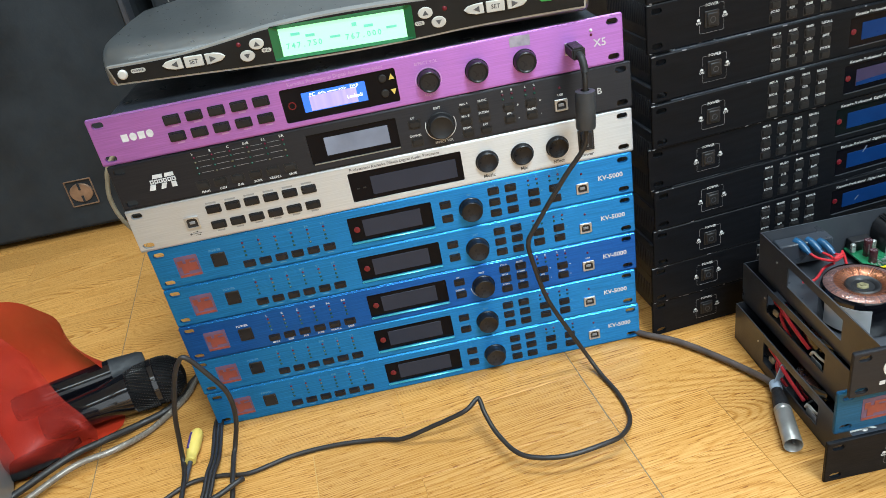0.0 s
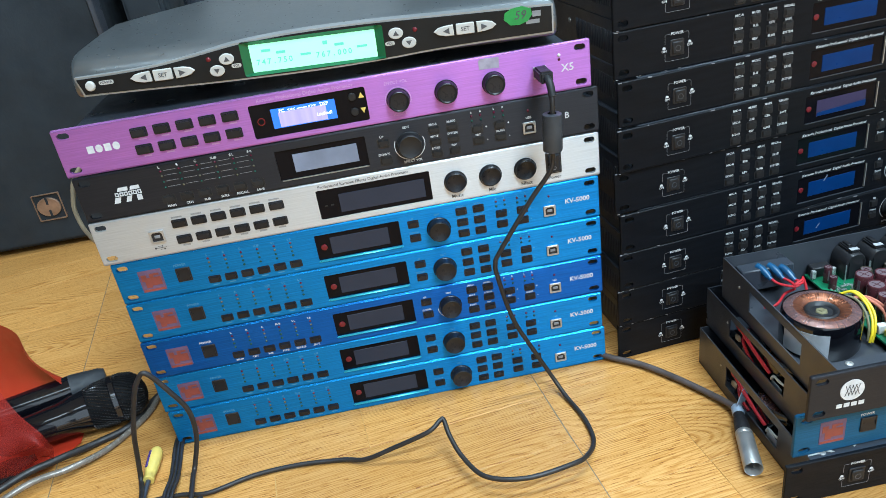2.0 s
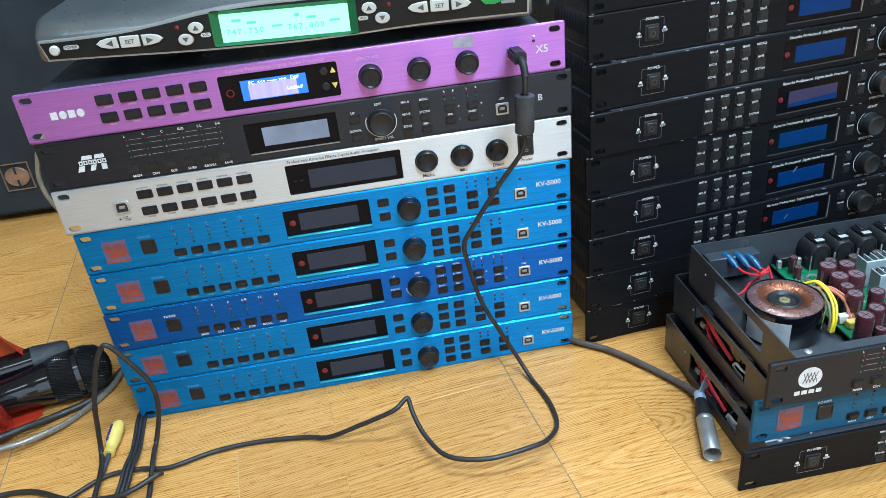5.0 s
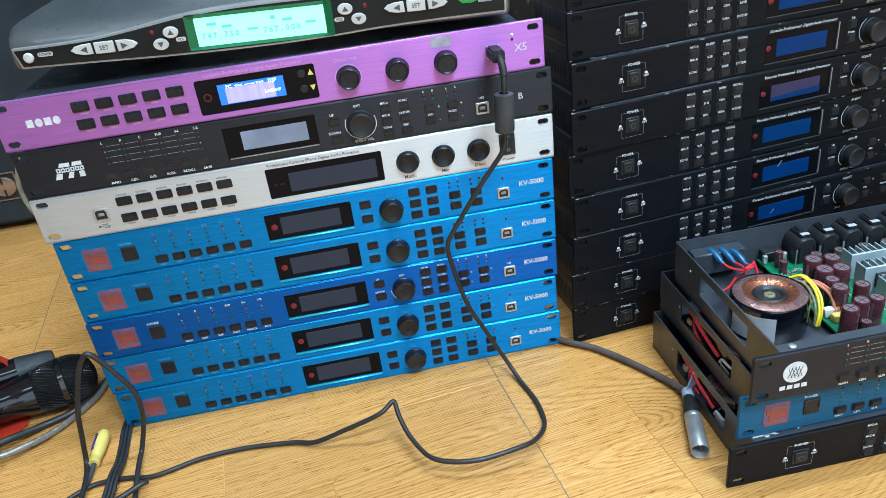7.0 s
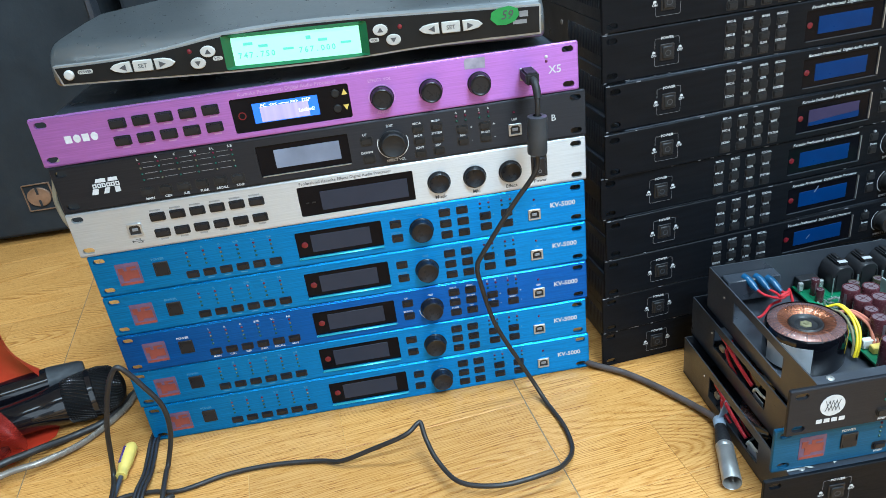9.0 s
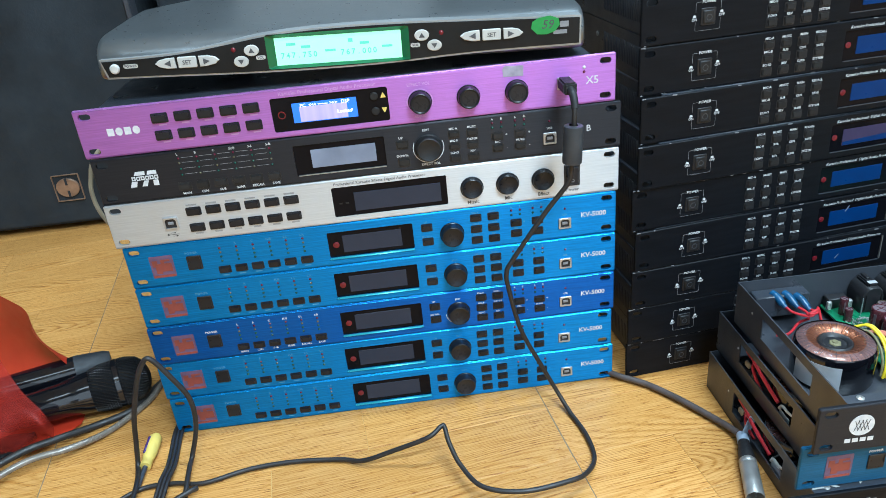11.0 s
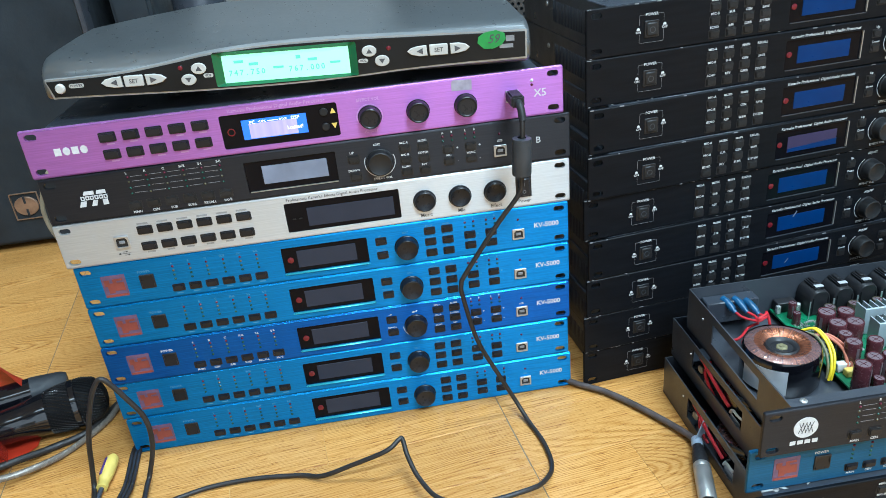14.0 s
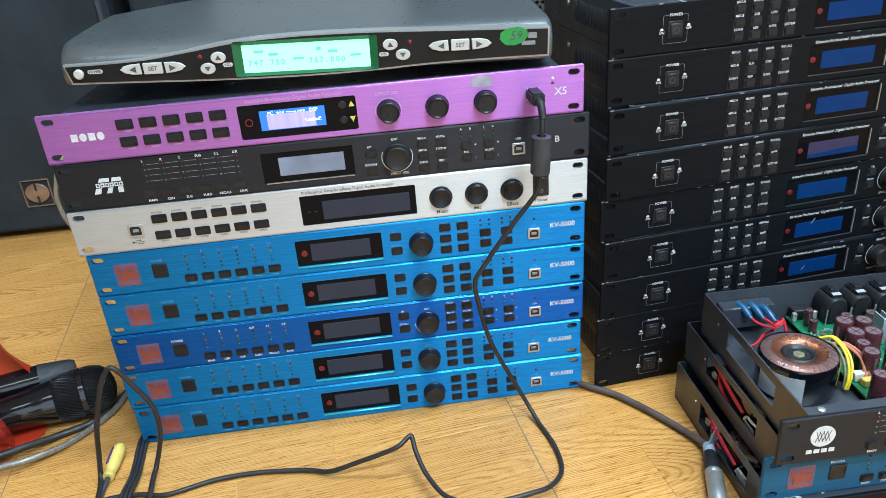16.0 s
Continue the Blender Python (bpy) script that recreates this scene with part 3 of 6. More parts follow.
RX0, RX1, RY0, RY1, RH = -2.2, 2.4, -2.6, 1.9, 2.7
floor = slab("floor", RX0, RX1, RY0, RY1, -0.1, -0.0006, M_SEAM, "oak-look plank floor with fine pale seams", "floor")
slab("ceiling", RX0 - 0.12, RX1 + 0.12, RY0 - 0.12, RY1 + 0.12, RH, RH + 0.1, M_CEIL, "plain white painted ceiling", "ceiling")
slab("wall_north", RX0 - 0.12, RX1 + 0.12, RY1, RY1 + 0.12, -0.1, RH, M_WALL, "plain off-white painted wall", "wall")
# south wall split round the invented opening of the front fill lamp
slab("wall_south", RX0 - 0.12, FILL_X0, RY0 - 0.12, RY0, -0.1, RH, M_WALL, "plain off-white painted wall beside the added fill-light opening", "wall")
slab("wall_south_east", FILL_X1, RX1 + 0.12, RY0 - 0.12, RY0, -0.1, RH, M_WALL, "plain off-white painted wall beside the added fill-light opening", "wall")
slab("wall_south_lintel", FILL_X0, FILL_X1, RY0 - 0.12, RY0, FILL_Z1, RH, M_WALL, "plain off-white painted wall over the added fill-light opening", "wall")
slab("wall_west", RX0 - 0.12, RX0, RY0, RY1, -0.1, RH, M_WALL, "plain off-white painted wall", "wall")
slab("wall_east", RX1, RX1 + 0.12, RY0, RY1, -0.1, RH, M_WALL, "plain off-white painted wall", "wall")


# ---------------- blue processors ----------------
def blue_processor(m, panel_mat, readable, label, opened=False, group="stack of audio processors"):
    t = thing("audio_processor", label, "audio processor", m, group)
    w = 0.473
    holes = [rrect(0.191, 0.2735, 0.0085, 0.0355, 0.0012, 3)]
    rack_body(t, w, panel_mat, holes, 0.2, chassis=not opened, edge_mat=M_BLUEEDGE)
    window(t, 0.191, 0.2735, 0.0085, 0.0355, 0.205, 0.262, 0.0125, 0.0305, M_LCDOFF, 0.0016)
    put("ir_sensor", cached(("ir",), lambda: mesh_of(lathe([(0.0031, 0), (0.0031, 0.0006), (0.0024, 0.0009), (0, 0.0010)], 20, FACE), M_IR, "ir_sensor")), t, (0.1985, 0.0015, 0.0215), "dark red round sensor")
    part("window_lip", box(0.1905, 0.2740, -0.0018, 0.0014, 0.0068, 0.0086, 0.0009), M_LIP, t, "raised rim under the window, highlight in its colour")
    lab = M_PRINT if readable else M_PRINTBLUE
    # square film badge with a plain block emblem
    badge = part("logo_badge", plate(rrect(0.0215, 0.0435, 0.0095, 0.0325, 0.0008, 2), [], -0.0003, 0.0004), M_BADGEDIM, t, "square brown-purple film badge")
    part("badge_mark", plate([(0.0235, 0.028), (0.0235, 0.0215), (0.026, 0.0215), (0.026, 0.014), (0.0315, 0.014), (0.0315, 0.016), (0.0415, 0.016), (0.0415, 0.0245), (0.035, 0.0245), (0.035, 0.0265), (0.0405, 0.0265), (0.0405, 0.0285), (0.0315, 0.0285), (0.0315, 0.0245), (0.0285, 0.0245), (0.0285, 0.028)], [], -0.0006, 0), M_ORANGE, badge, "orange block mark")
    part("badge_stripe", box(0.0225, 0.0425, -0.0006, 0, 0.0103, 0.0123), M_ORANGE, badge, "", False)
    power_rocker(t, 0.063, 0.0215, 0.0138, 0.0145)
    text(t, "POWER", 0.0615, 0.0318, 0.0034, lab)
    for k, name in enumerate(("L", "R", "C", "SUB", "S-L", "S-R")):
        x = 0.0888 + k * 0.0158
        for z, lm in ((0.0333, M_LEDRED), (0.0290, M_LEDAMBER if k != 3 else M_LEDGREEN), (0.0245, M_LEDGREEN), (0.0200, M_LEDGREEN)):
            led(t, x, z, lm)
        text(t, name, x - 0.0004, 0.0371, 0.0030, lab)
        button(t, x + 0.0008, 0.0105, 0.0106, 0.0066)
        if readable:
            text(t, ("MAIN", "CEN", "SUB", "SURR", "RECALL", "SAVE")[k], x + 0.0008, 0.0045, 0.0030, lab)
        else:
            bar(t, x + 0.0008, 0.0045, 0.006, 0.0011, M_PRINTBLUE)
    for z, nm in ((0.0290, "UP"), (0.0140, "DOWN")):
        button(t, 0.2870, z, 0.0098, 0.0070)
        text(t, nm, 0.2862, z + 0.0056, 0.0027, lab)
    knob(t, 0.3110, 0.0196, 0.0112, 0.0095)
    text(t, "EDIT", 0.3110, 0.0345, 0.0027, lab)
    if readable:
        ring_line(t, 0.3110, 0.0188, 0.0128, 180, 300)
    for col, names in ((0.3350, ("MIC-A", "MIC-B", "ECHO")), (0.3520, ("MUSIC", "SYSTEM", "REV"))):
        for k, nm in enumerate(names):
            z = 0.0332 - k * 0.0118
            button(t, col, z, 0.0100, 0.0068)
            text(t, nm, col - 0.0004, z + 0.0053, 0.0025, lab)
    for col, names, lbl in ((0.3740, "AB", "MIC"), (0.3950, "LR", "MUSIC")):
        for dx, nm in ((-0.0042, names[0]), (0.0042, names[1])):
            led(t, col + dx, 0.0366, M_LEDRED)
            led(t, col + dx, 0.0318, M_LEDGREEN)
            text(t, nm, col + dx - 0.0002, 0.0400, 0.0025, lab)
        button(t, col, 0.0232, 0.0100, 0.0068)
        button(t, col, 0.0120, 0.0100, 0.0068)
        text(t, lbl, col - 0.0002, 0.0173, 0.0025, lab)
        text(t, "+", col + 0.0080, 0.0232, 0.0036, lab)
        text(t, "-", col + 0.0080, 0.0120, 0.0036, lab)
    usb_socket(t, 0.4220, 0.0165)
    led(t, 0.4222, 0.0318, M_LEDRED)
    text(t, "USB", 0.4220, 0.0255, 0.0026, lab)
    text(t, "KV-5000", 0.4505, 0.0228, 0.0070, M_PRINT, bold=0.00018)
    return t


U = 0.0445
W5 = 0.473


def by_right_end(xr, back, base, w):
    """Pose of a unit of width w whose front right end stands at xr, with the other end set back."""
    return pose(xr - w, back, base) @ pose(0, 0, 0, 0, 0, -math.degrees(math.asin(back / w)))


STACK = "stack of audio processors"
b5 = blue_processor(by_right_end(0.4790, 0.0022, 0, W5), M_BLUE, False, "bright blue brushed rack processor at stack bottom, on floor")
b4 = copy_thing(b5, by_right_end(0.4770, 0.0030, U, W5))
tagged(b4, "bright blue brushed rack processor stacked under the deep blue one")
b3 = blue_processor(by_right_end(0.4790, 0.0015, 2 * U, 0.473), M_DEEP, True, "deep blue brushed rack processor with clear white lettering")
b2 = copy_thing(b5, by_right_end(0.4795, 0.0025, 3 * U, W5))
tagged(b2, "bright blue brushed rack processor stacked on the deep blue one")
b1 = copy_thing(b5, by_right_end(0.4795, 0.003, 4 * U, W5))
tagged(b1, "bright blue brushed rack processor stacked under the silver one")


# ---------------- silver processor ----------------
def silver_processor(m):
    t = thing("audio_processor", "silver brushed aluminium rack processor with three black knobs", "audio processor", m, STACK)
    w = 0.4795
    rack_body(t, w, M_SILVER, [rrect(0.2068, 0.3145, 0.0065, 0.0362, 0.0014, 3)], 0.2)
    ob, sc = window(t, 0.2068, 0.3145, 0.0065, 0.0362, 0.2268, 0.3085, 0.0105, 0.0292, M_LCDOFF, 0.0010)
    for k in range(2):
        part("window_catch", box(0.2125 + 0.006 * k, 0.2155 + 0.006 * k, 0.0004, 0.0012, 0.0190, 0.0202), M_KEYDIM, ob, "", False)
    usb_socket(t, 0.0560, 0.0205, 0.0135, 0.0122)
    # printed fork mark under the socket
    mark = part("socket_mark", box(0.0510, 0.0610, -0.0002, 0.0002, 0.0087, 0.0091), M_INK, t, "printed fork mark", False)
    part("mark_dot", plate(circle(0.0510, 0.0089, 0.0010, 12), [], -0.0003, 0.0002), M_INK, mark, "", False)
    for x0, x1, z in ((0.0535, 0.0575, 0.0106), (0.0550, 0.0590, 0.0073)):
        part("mark_branch", box(x0, x1, -0.0002, 0.0002, z - 0.0002, z + 0.0002), M_INK, mark, "", False)
        part("mark_dot", plate(circle(x1, z, 0.0007, 10), [], -0.0003, 0.0002), M_INK, mark, "", False)
    for k in range(6):
        x = 0.0790 + k * 0.0180
        for z in (0.0298, 0.0135):
            button(t, x, z, 0.0128, 0.0072, 0.0026)
        bar(t, x - 0.001, 0.0362, 0.0098, 0.0016, M_INKDIM)
        bar(t, x + 0.0005, 0.0073, 0.0070, 0.0015, M_INKDIM)
    text(t, "Professional Karaoke Effects Digital Audio Processor", 0.2525, 0.0393, 0.0040, M_INK, bold=0.00002)
    for x, nm in ((0.3380, "Music"), (0.3720, "Mic"), (0.4060, "Effect")):
        knob(t, x, 0.0207, 0.0104, 0.0050)
        text(t, nm, x + 0.0005, 0.0058, 0.0050, M_INK)
    sw = part("power_switch", plate(rrect(0.4265, 0.4415, 0.0110, 0.0325, 0.0008, 2), [], -0.0014, 0.0004, 0.0004), M_PLASTIC, t, "tall black rocker switch")
    part("rocker", box(0.4283, 0.4397, -0.0042, -0.0012, 0.0128, 0.0307, 0.0012), M_KEY, sw)
    part("rocker_mark", box(0.4336, 0.4341, -0.0044, -0.0041, 0.0235, 0.0265), M_PRINTDIM, sw, "", False)
    part("rocker_mark", plate(circle(0.4338, 0.0175, 0.0017), [circle(0.4338, 0.0175, 0.0012)], -0.0044, -0.0041), M_PRINTDIM, sw, "", False)
    text(t, "Power", 0.4345, 0.0066, 0.0047, M_INK)
    return t


silver_processor(by_right_end(0.4815, 0.002, 5 * U, 0.4795))


# ---------------- black processor of the main stack ----------------
def black_processor_top(m, label, group, opened=False):
    t = thing("audio_processor", label, "audio processor", m, group)
    w = 0.4795
    rack_body(t, w, M_BLACK, [rrect(0.1780, 0.2605, 0.0068, 0.0360, 0.001, 3)], 0.2, chassis=not opened)
    ob, sc = window(t, 0.1780, 0.2605, 0.0068, 0.0360, 0.1930, 0.2520, 0.0132, 0.0305, M_LCDPALE, 0.0014)
    part("window_lip", box(0.1795, 0.2600, -0.0006, 0.0012, 0.0070, 0.0076), M_NICKEL, ob, "bright lower rim", False)
    if opened:
        disc = part("logo_disc", plate(circle(0.0345, 0.0250, 0.0098, 36), [], -0.0004, 0.0003), M_PRINT, t, "round white printed emblem", False)
        for k in range(4):
            x = 0.0285 + k * 0.0028
            part("disc_line", plate([(x, 0.0200), (x + 0.0005, 0.0200), (x + 0.0038, 0.0300), (x + 0.0033, 0.0300)], [], -0.0006, -0.0003), M_INK, disc, "", False)
            part("disc_line", plate([(x + 0.0033, 0.0200), (x + 0.0038, 0.0200), (x + 0.0005, 0.0300), (x, 0.0300)], [], -0.0006, -0.0003), M_INK, disc, "", False)
        for k in range(4):
            bar(t, 0.0255 + k * 0.0060, 0.0108, 0.0046, 0.0038, M_PRINT, name="logo_block")
    else:
        # silver block emblem
        slabs = (((0.0345, 0.0255), (0.0362, 0.0290), (0.0445, 0.0290), (0.0440, 0.0255)), ((0.0458, 0.0255), (0.0470, 0.0290), (0.0545, 0.0290), (0.0545, 0.0255)),
                 ((0.0290, 0.0148), (0.0345, 0.0148), (0.0362, 0.0200), (0.0312, 0.0200)), ((0.0395, 0.0148), (0.0440, 0.0148), (0.0462, 0.0200), (0.0420, 0.0200)),
                 ((0.0498, 0.0148), (0.0545, 0.0148), (0.0545, 0.0200), (0.0502, 0.0200)))
        for corners in slabs:
            lg = part("logo_mark", plate(list(corners), [], -0.0005, 0.0003), M_PRINT, t, "silver-white block emblem", False)
        for k in range(6):
            bar(lg, 0.0335 + k * 0.0040, 0.0227, 0.0034, 0.0038, M_PRINT, -0.0004)
            bar(lg, 0.0335 + k * 0.0040, 0.0227, 0.0014, 0.0016, M_BLACK, -0.0006)
    for k, nm in enumerate(("L", "R", "C", "SUB", "S-L", "S-R")):
        x = 0.0765 + k * 0.0162
        text(t, nm, x - 0.0005, 0.0410, 0.0032, M_PRINT)
        for j, z in enumerate((0.0370, 0.0325, 0.0270, 0.0215)):
            led(t, x, z, M_LEDRED if j == 0 else (M_LEDAMBER if (k + j) % 3 == 1 else M_LEDGREEN), 0.0010)
            if k < 5:
                bar(t, x + 0.0081, z + 0.0005, 0.0110, 0.00035, M_PRINTDIM)
        button(t, x, 0.0102, 0.0110, 0.0074, 0.0018, M_KEYDIM)
        text(t, ("MAIN", "CEN", "SUB", "SURR", "RECALL", "SAVE")[k], x + 0.0006, 0.0036, 0.0032, M_PRINT)
    for z, nm in ((0.0260, "UP"), (0.0090, "DOWN")):
        button(t, 0.2765, z, 0.0106, 0.0076, 0.0018, M_KEYDIM)
        text(t, nm, 0.2755, z + 0.0062, 0.0032, M_PRINT)
    knob(t, 0.3000, 0.0205, 0.0120, 0.0085, M_KEYDIM)
    ring_line(t, 0.3000, 0.0205, 0.0138, 155, 385)
    text(t, "EDIT", 0.2990, 0.0372, 0.0030, M_PRINT)
    text(t, "EFFECT VOL", 0.3010, 0.0045, 0.0032, M_PRINT)
    for col, names in ((0.3240, ("MIC-A", "MIC-B", "ECHO")), (0.3410, ("MUSIC", "SYSTEM", "REV"))):
        for k, nm in enumerate(names):
            z = 0.0302 - k * 0.0115
            button(t, col, z, 0.0100, 0.0066, 0.0018, M_KEYDIM)
            text(t, nm, col - 0.0004, z + 0.0054, 0.0028, M_PRINT)
    for col, names, lbl in ((0.3640, "AB", "MIC"), (0.3850, "LR", "MUSIC")):
        for dx, nm in ((-0.0042, names[0]), (0.0042, names[1])):
            led(t, col + dx, 0.0366, M_LEDRED)
            led(t, col + dx, 0.0322, M_LEDGREEN)
            text(t, nm, col + dx, 0.0400, 0.0028, M_PRINT)
        button(t, col, 0.0240, 0.0100, 0.0074, 0.0018, M_KEYDIM)
        button(t, col, 0.0125, 0.0100, 0.0068, 0.0018, M_KEYDIM)
        text(t, lbl, col, 0.0181, 0.0028, M_PRINT)
        text(t, "+", col + 0.0085, 0.0245, 0.0042, M_PRINT)
        text(t, "-", col + 0.0085, 0.0125, 0.0042, M_PRINT)
    usb_socket(t, 0.4125, 0.0162)
    led(t, 0.4125, 0.0325, M_LEDRED)
    text(t, "USB", 0.4125, 0.0258, 0.0030, M_PRINT)
    text(t, "B", 0.4490, 0.0215, 0.0085, M_PRINT)
    return t


black_processor_top(by_right_end(0.4825, 0.002, 6 * U, 0.4795), "matt black rack processor with pale display, under the purple one", STACK)


# ---------------- purple processor ----------------
def purple_processor(m):
    t = thing("audio_processor", "purple brushed rack processor with lit blue display, switched on", "audio processor", m, STACK)
    w = 0.4765
    rack_body(t, w, M_PURPLE, [rrect(0.1680, 0.2712, 0.0055, 0.0362, 0.002, 3)], 0.2, edge_mat=M_PURPLEEDGE)
    ob, sc = window(t, 0.1680, 0.2712, 0.0055, 0.0362, 0.1862, 0.2432, 0.0120, 0.0298, M_LCDLIT, 0.0012)
    part("display_glare", box(0.1925, 0.2345, 0.00035, 0.0009, 0.0128, 0.0262), M_LCDVIOLET, sc, "striped violet backlight bleed", False)
    text(sc, "PC", 0.1960, 0.0272, 0.0042, M_LCDWHITE, y=0.0003)
    text(sc, "<<<", 0.2045, 0.0272, 0.0040, M_LCDWHITE, y=0.0003)
    bar(sc, 0.2140, 0.0272, 0.0090, 0.0006, M_LCDWHITE, 0.0003)
    text(sc, ">>>", 0.2230, 0.0272, 0.0040, M_LCDWHITE, y=0.0003)
    text(sc, "DSP", 0.2335, 0.0272, 0.0044, M_LCDWHITE, y=0.0003)
    text(sc, "Locked!", 0.2325, 0.0187, 0.0044, M_LCDWHITE, y=0.0002)
    part("sensor_ring", plate(circle(0.1765, 0.0205, 0.0035, 20), [circle(0.1765, 0.0205, 0.0026, 20)], 0.0006, 0.0014), M_IR, ob, "dim red sensor ring")
    for z in (0.0285, 0.0150):
        put("round_button", cached(("rb",), lambda: mesh_of(lathe([(0.0036, 0), (0.0036, 0.0012), (0.0030, 0.0017), (0, 0.0018)], 20, FACE), M_KEYDIM, "round_button")), t, (0.2590, 0.0013, z))
    part("arrow_mark", plate([(0.2645, 0.0265), (0.2695, 0.0265), (0.2670, 0.0315)], [], 0.0006, 0.0014), M_YELLOW, ob, "amber arrow", False)
    part("arrow_mark", plate([(0.2645, 0.0175), (0.2670, 0.0125), (0.2695, 0.0175)], [], 0.0006, 0.0014), M_YELLOW, ob, "amber arrow", False)
    # maker's name as four plain blocks
    for k in range(4):
        x = 0.0278 + k * 0.0074
        if k % 2:
            part("logo_block", plate([(x + 0.0031 * math.cos(a), 0.0225 + 0.0036 * math.sin(a)) for a in [2 * math.pi * i / 20 for i in range(20)]], [], -0.0002, 0.0001), M_PRINT, t, "", False)
        else:
            bar(t, x, 0.0225, 0.0058, 0.0066, M_PRINT, name="logo_block")
    for k in range(5):
        x = 0.0720 + k * 0.0198
        for z in (0.0305, 0.0150):
            button(t, x, z, 0.0134, 0.0078, 0.0032)
            bar(t, x + 0.0015, z - 0.0062, 0.0066, 0.0013, M_PRINTLILAC)
    text(t, "Karaoke Professional Digital Audio Processor", 0.2190, 0.0395, 0.0046, M_PRINTLILAC)
    for k, x in enumerate((0.2990, 0.3425, 0.3860)):
        knob(t, x, 0.0192, 0.0100, 0.0090)
    ring_line(t, 0.2990, 0.0192, 0.0112, -20, 200, 0.0007, M_PRINTLILAC)
    text(t, "EFFECT VOL", 0.2990, 0.0350, 0.0038, M_PRINTLILAC)
    text(t, "ADJUST", 0.2990, 0.0060, 0.0036, M_PRINTLILAC)
    part("tape_residue", plate([(0.3745, 0.0330), (0.3925, 0.0322), (0.3930, 0.0415), (0.3760, 0.0425), (0.3742, 0.0400)], [], -0.0003, 0.0002), M_TAPE, t, "patch of grey tape residue", False)
    usb_socket(t, 0.4290, 0.0215)
    led(t, 0.4475, 0.0338, M_PRINT, 0.0014)
    led(t, 0.4475, 0.0298, M_LEDRED, 0.0012)
    text(t, "X5", 0.4550, 0.0215, 0.0098, M_PRINT, bold=0.0001)
    return t


purple_processor(by_right_end(0.4770, 0.003, 7 * U, 0.4765))


# ---------------- black karaoke processors ----------------
def karaoke_processor(m, label, group="tall stack of black processors", opened=False):
    t = thing("audio_processor", label, "audio processor", m, group)
    w = 0.4826

    def X(v):
        return v * (1.0105 + 0.15 * v)
    rack_body(t, w, M_BLACK2, [rrect(X(0.1945), X(0.2720), 0.0065, 0.0350, 0.001, 3)], 0.24, radius=0.0008, chassis=not opened)
    ob, sc = window(t, X(0.1945), X(0.2720), 0.0065, 0.0350, X(0.2075), X(0.2600), 0.0120, 0.0285, M_LCDBLUE, 0.0012)
    part("window_edge", box(X(0.2706), X(0.2716), -0.0006, 0.0010, 0.0078, 0.0345), M_NICKEL, ob, "bright right edge", False)
    part("screen_scratch", box(X(0.2290), X(0.2295), 0.0005, 0.0009, 0.0185, 0.0235), M_LCDPALE, ob, "pale scratch", False)
    part("window_sill", box(X(0.1960), X(0.2712), -0.0003, 0.0010, 0.0062, 0.0069), M_GREYSTEEL, ob, "grey lower edge", False)
    put("ir_sensor", cached(("ir2",), lambda: mesh_of(lathe([(0.0029, 0), (0.0029, 0.0006), (0.0022, 0.0010), (0, 0.0011)], 20, FACE), M_IR, "ir_sensor")), t, (X(0.1990), 0.0012, 0.0215), "dark red round sensor")
    text(t, "Karaoke Professional  Digital Audio Processor", X(0.2335), 0.0380, 0.0040, M_PRINT, shear=0.2, bold=0.00003)
    # power key in a printed bracket
    pw = part("power_switch", plate(rrect(0.0555, 0.0695, 0.0130, 0.0280, 0.001, 2), [], -0.0010, 0.0004, 0.0004), M_PLASTIC, t)
    part("rocker", box(0.0572, 0.0678, -0.0026, -0.0008, 0.0148, 0.0262, 0.0009), M_KEYDIM, pw)
    part("rocker_cup", plate(circle(0.0625, 0.0200, 0.0028), [circle(0.0625, 0.0200, 0.0023)], -0.0028, -0.0025), M_GREYSTEEL, pw)
    br = part("printed_bracket", plate(rrect(0.0505, 0.0745, 0.0085, 0.0335, 0.0015, 3), [rrect(0.05075, 0.07425, 0.00875, 0.03325, 0.0013, 3)], -0.0001, 0.0003), M_PRINTDIM, t, "thin white printed outline", False)
    bar(br, 0.0503, 0.0205, 0.0040, 0.0080, M_BLACK2, -0.00016, "bracket_gap")
    bar(br, 0.0747, 0.0225, 0.0040, 0.0080, M_BLACK2, -0.00016, "bracket_gap")
    bar(br, 0.0625, 0.0334, 0.0130, 0.0020, M_BLACK2, -0.00016, "bracket_gap")
    text(t, "POWER", 0.0625, 0.0334, 0.0036, M_PRINT, y=-0.0004)
    for x, z, nm in ((0.0495, 0.0185, "ON"), (0.0752, 0.0207, "OFF")):
        text(t, nm, x, z, 0.0032, M_PRINT, y=-0.0004)
        part("switch_icon", plate([(x - 0.0016, z + 0.0018), (x + 0.0016, z + 0.0018), (x + 0.0014, z + 0.0034), (x, z + 0.0043), (x - 0.0014, z + 0.0034)], [], -0.0004, -0.0002), M_PRINT, t, "", False)
    for c, names in enumerate((("MIC-A", "MIC-B", "ECHO"), ("MUSIC", "SUB", "REV"), ("MAIN", "CEN", "SURR"), ("RECALL", "SAVE", "SYSTEM"))):
        for r, nm in enumerate(names):
            x, z = X(0.1215 + c * 0.0163), 0.0318 - r * 0.0122
            button(t, x, z, 0.0100, 0.0074, 0.0018, M_KEYDIM)
            text(t, nm, x + 0.0002, z + 0.0061, 0.0032, M_PRINT)
    for z, nm in ((0.0300, "Up"), (0.0160, "Down")):
        button(t, X(0.2850), z, 0.0092, 0.0074, 0.0018, M_KEYDIM)
        text(t, nm, X(0.2855), z + 0.0060, 0.0032, M_PRINT)
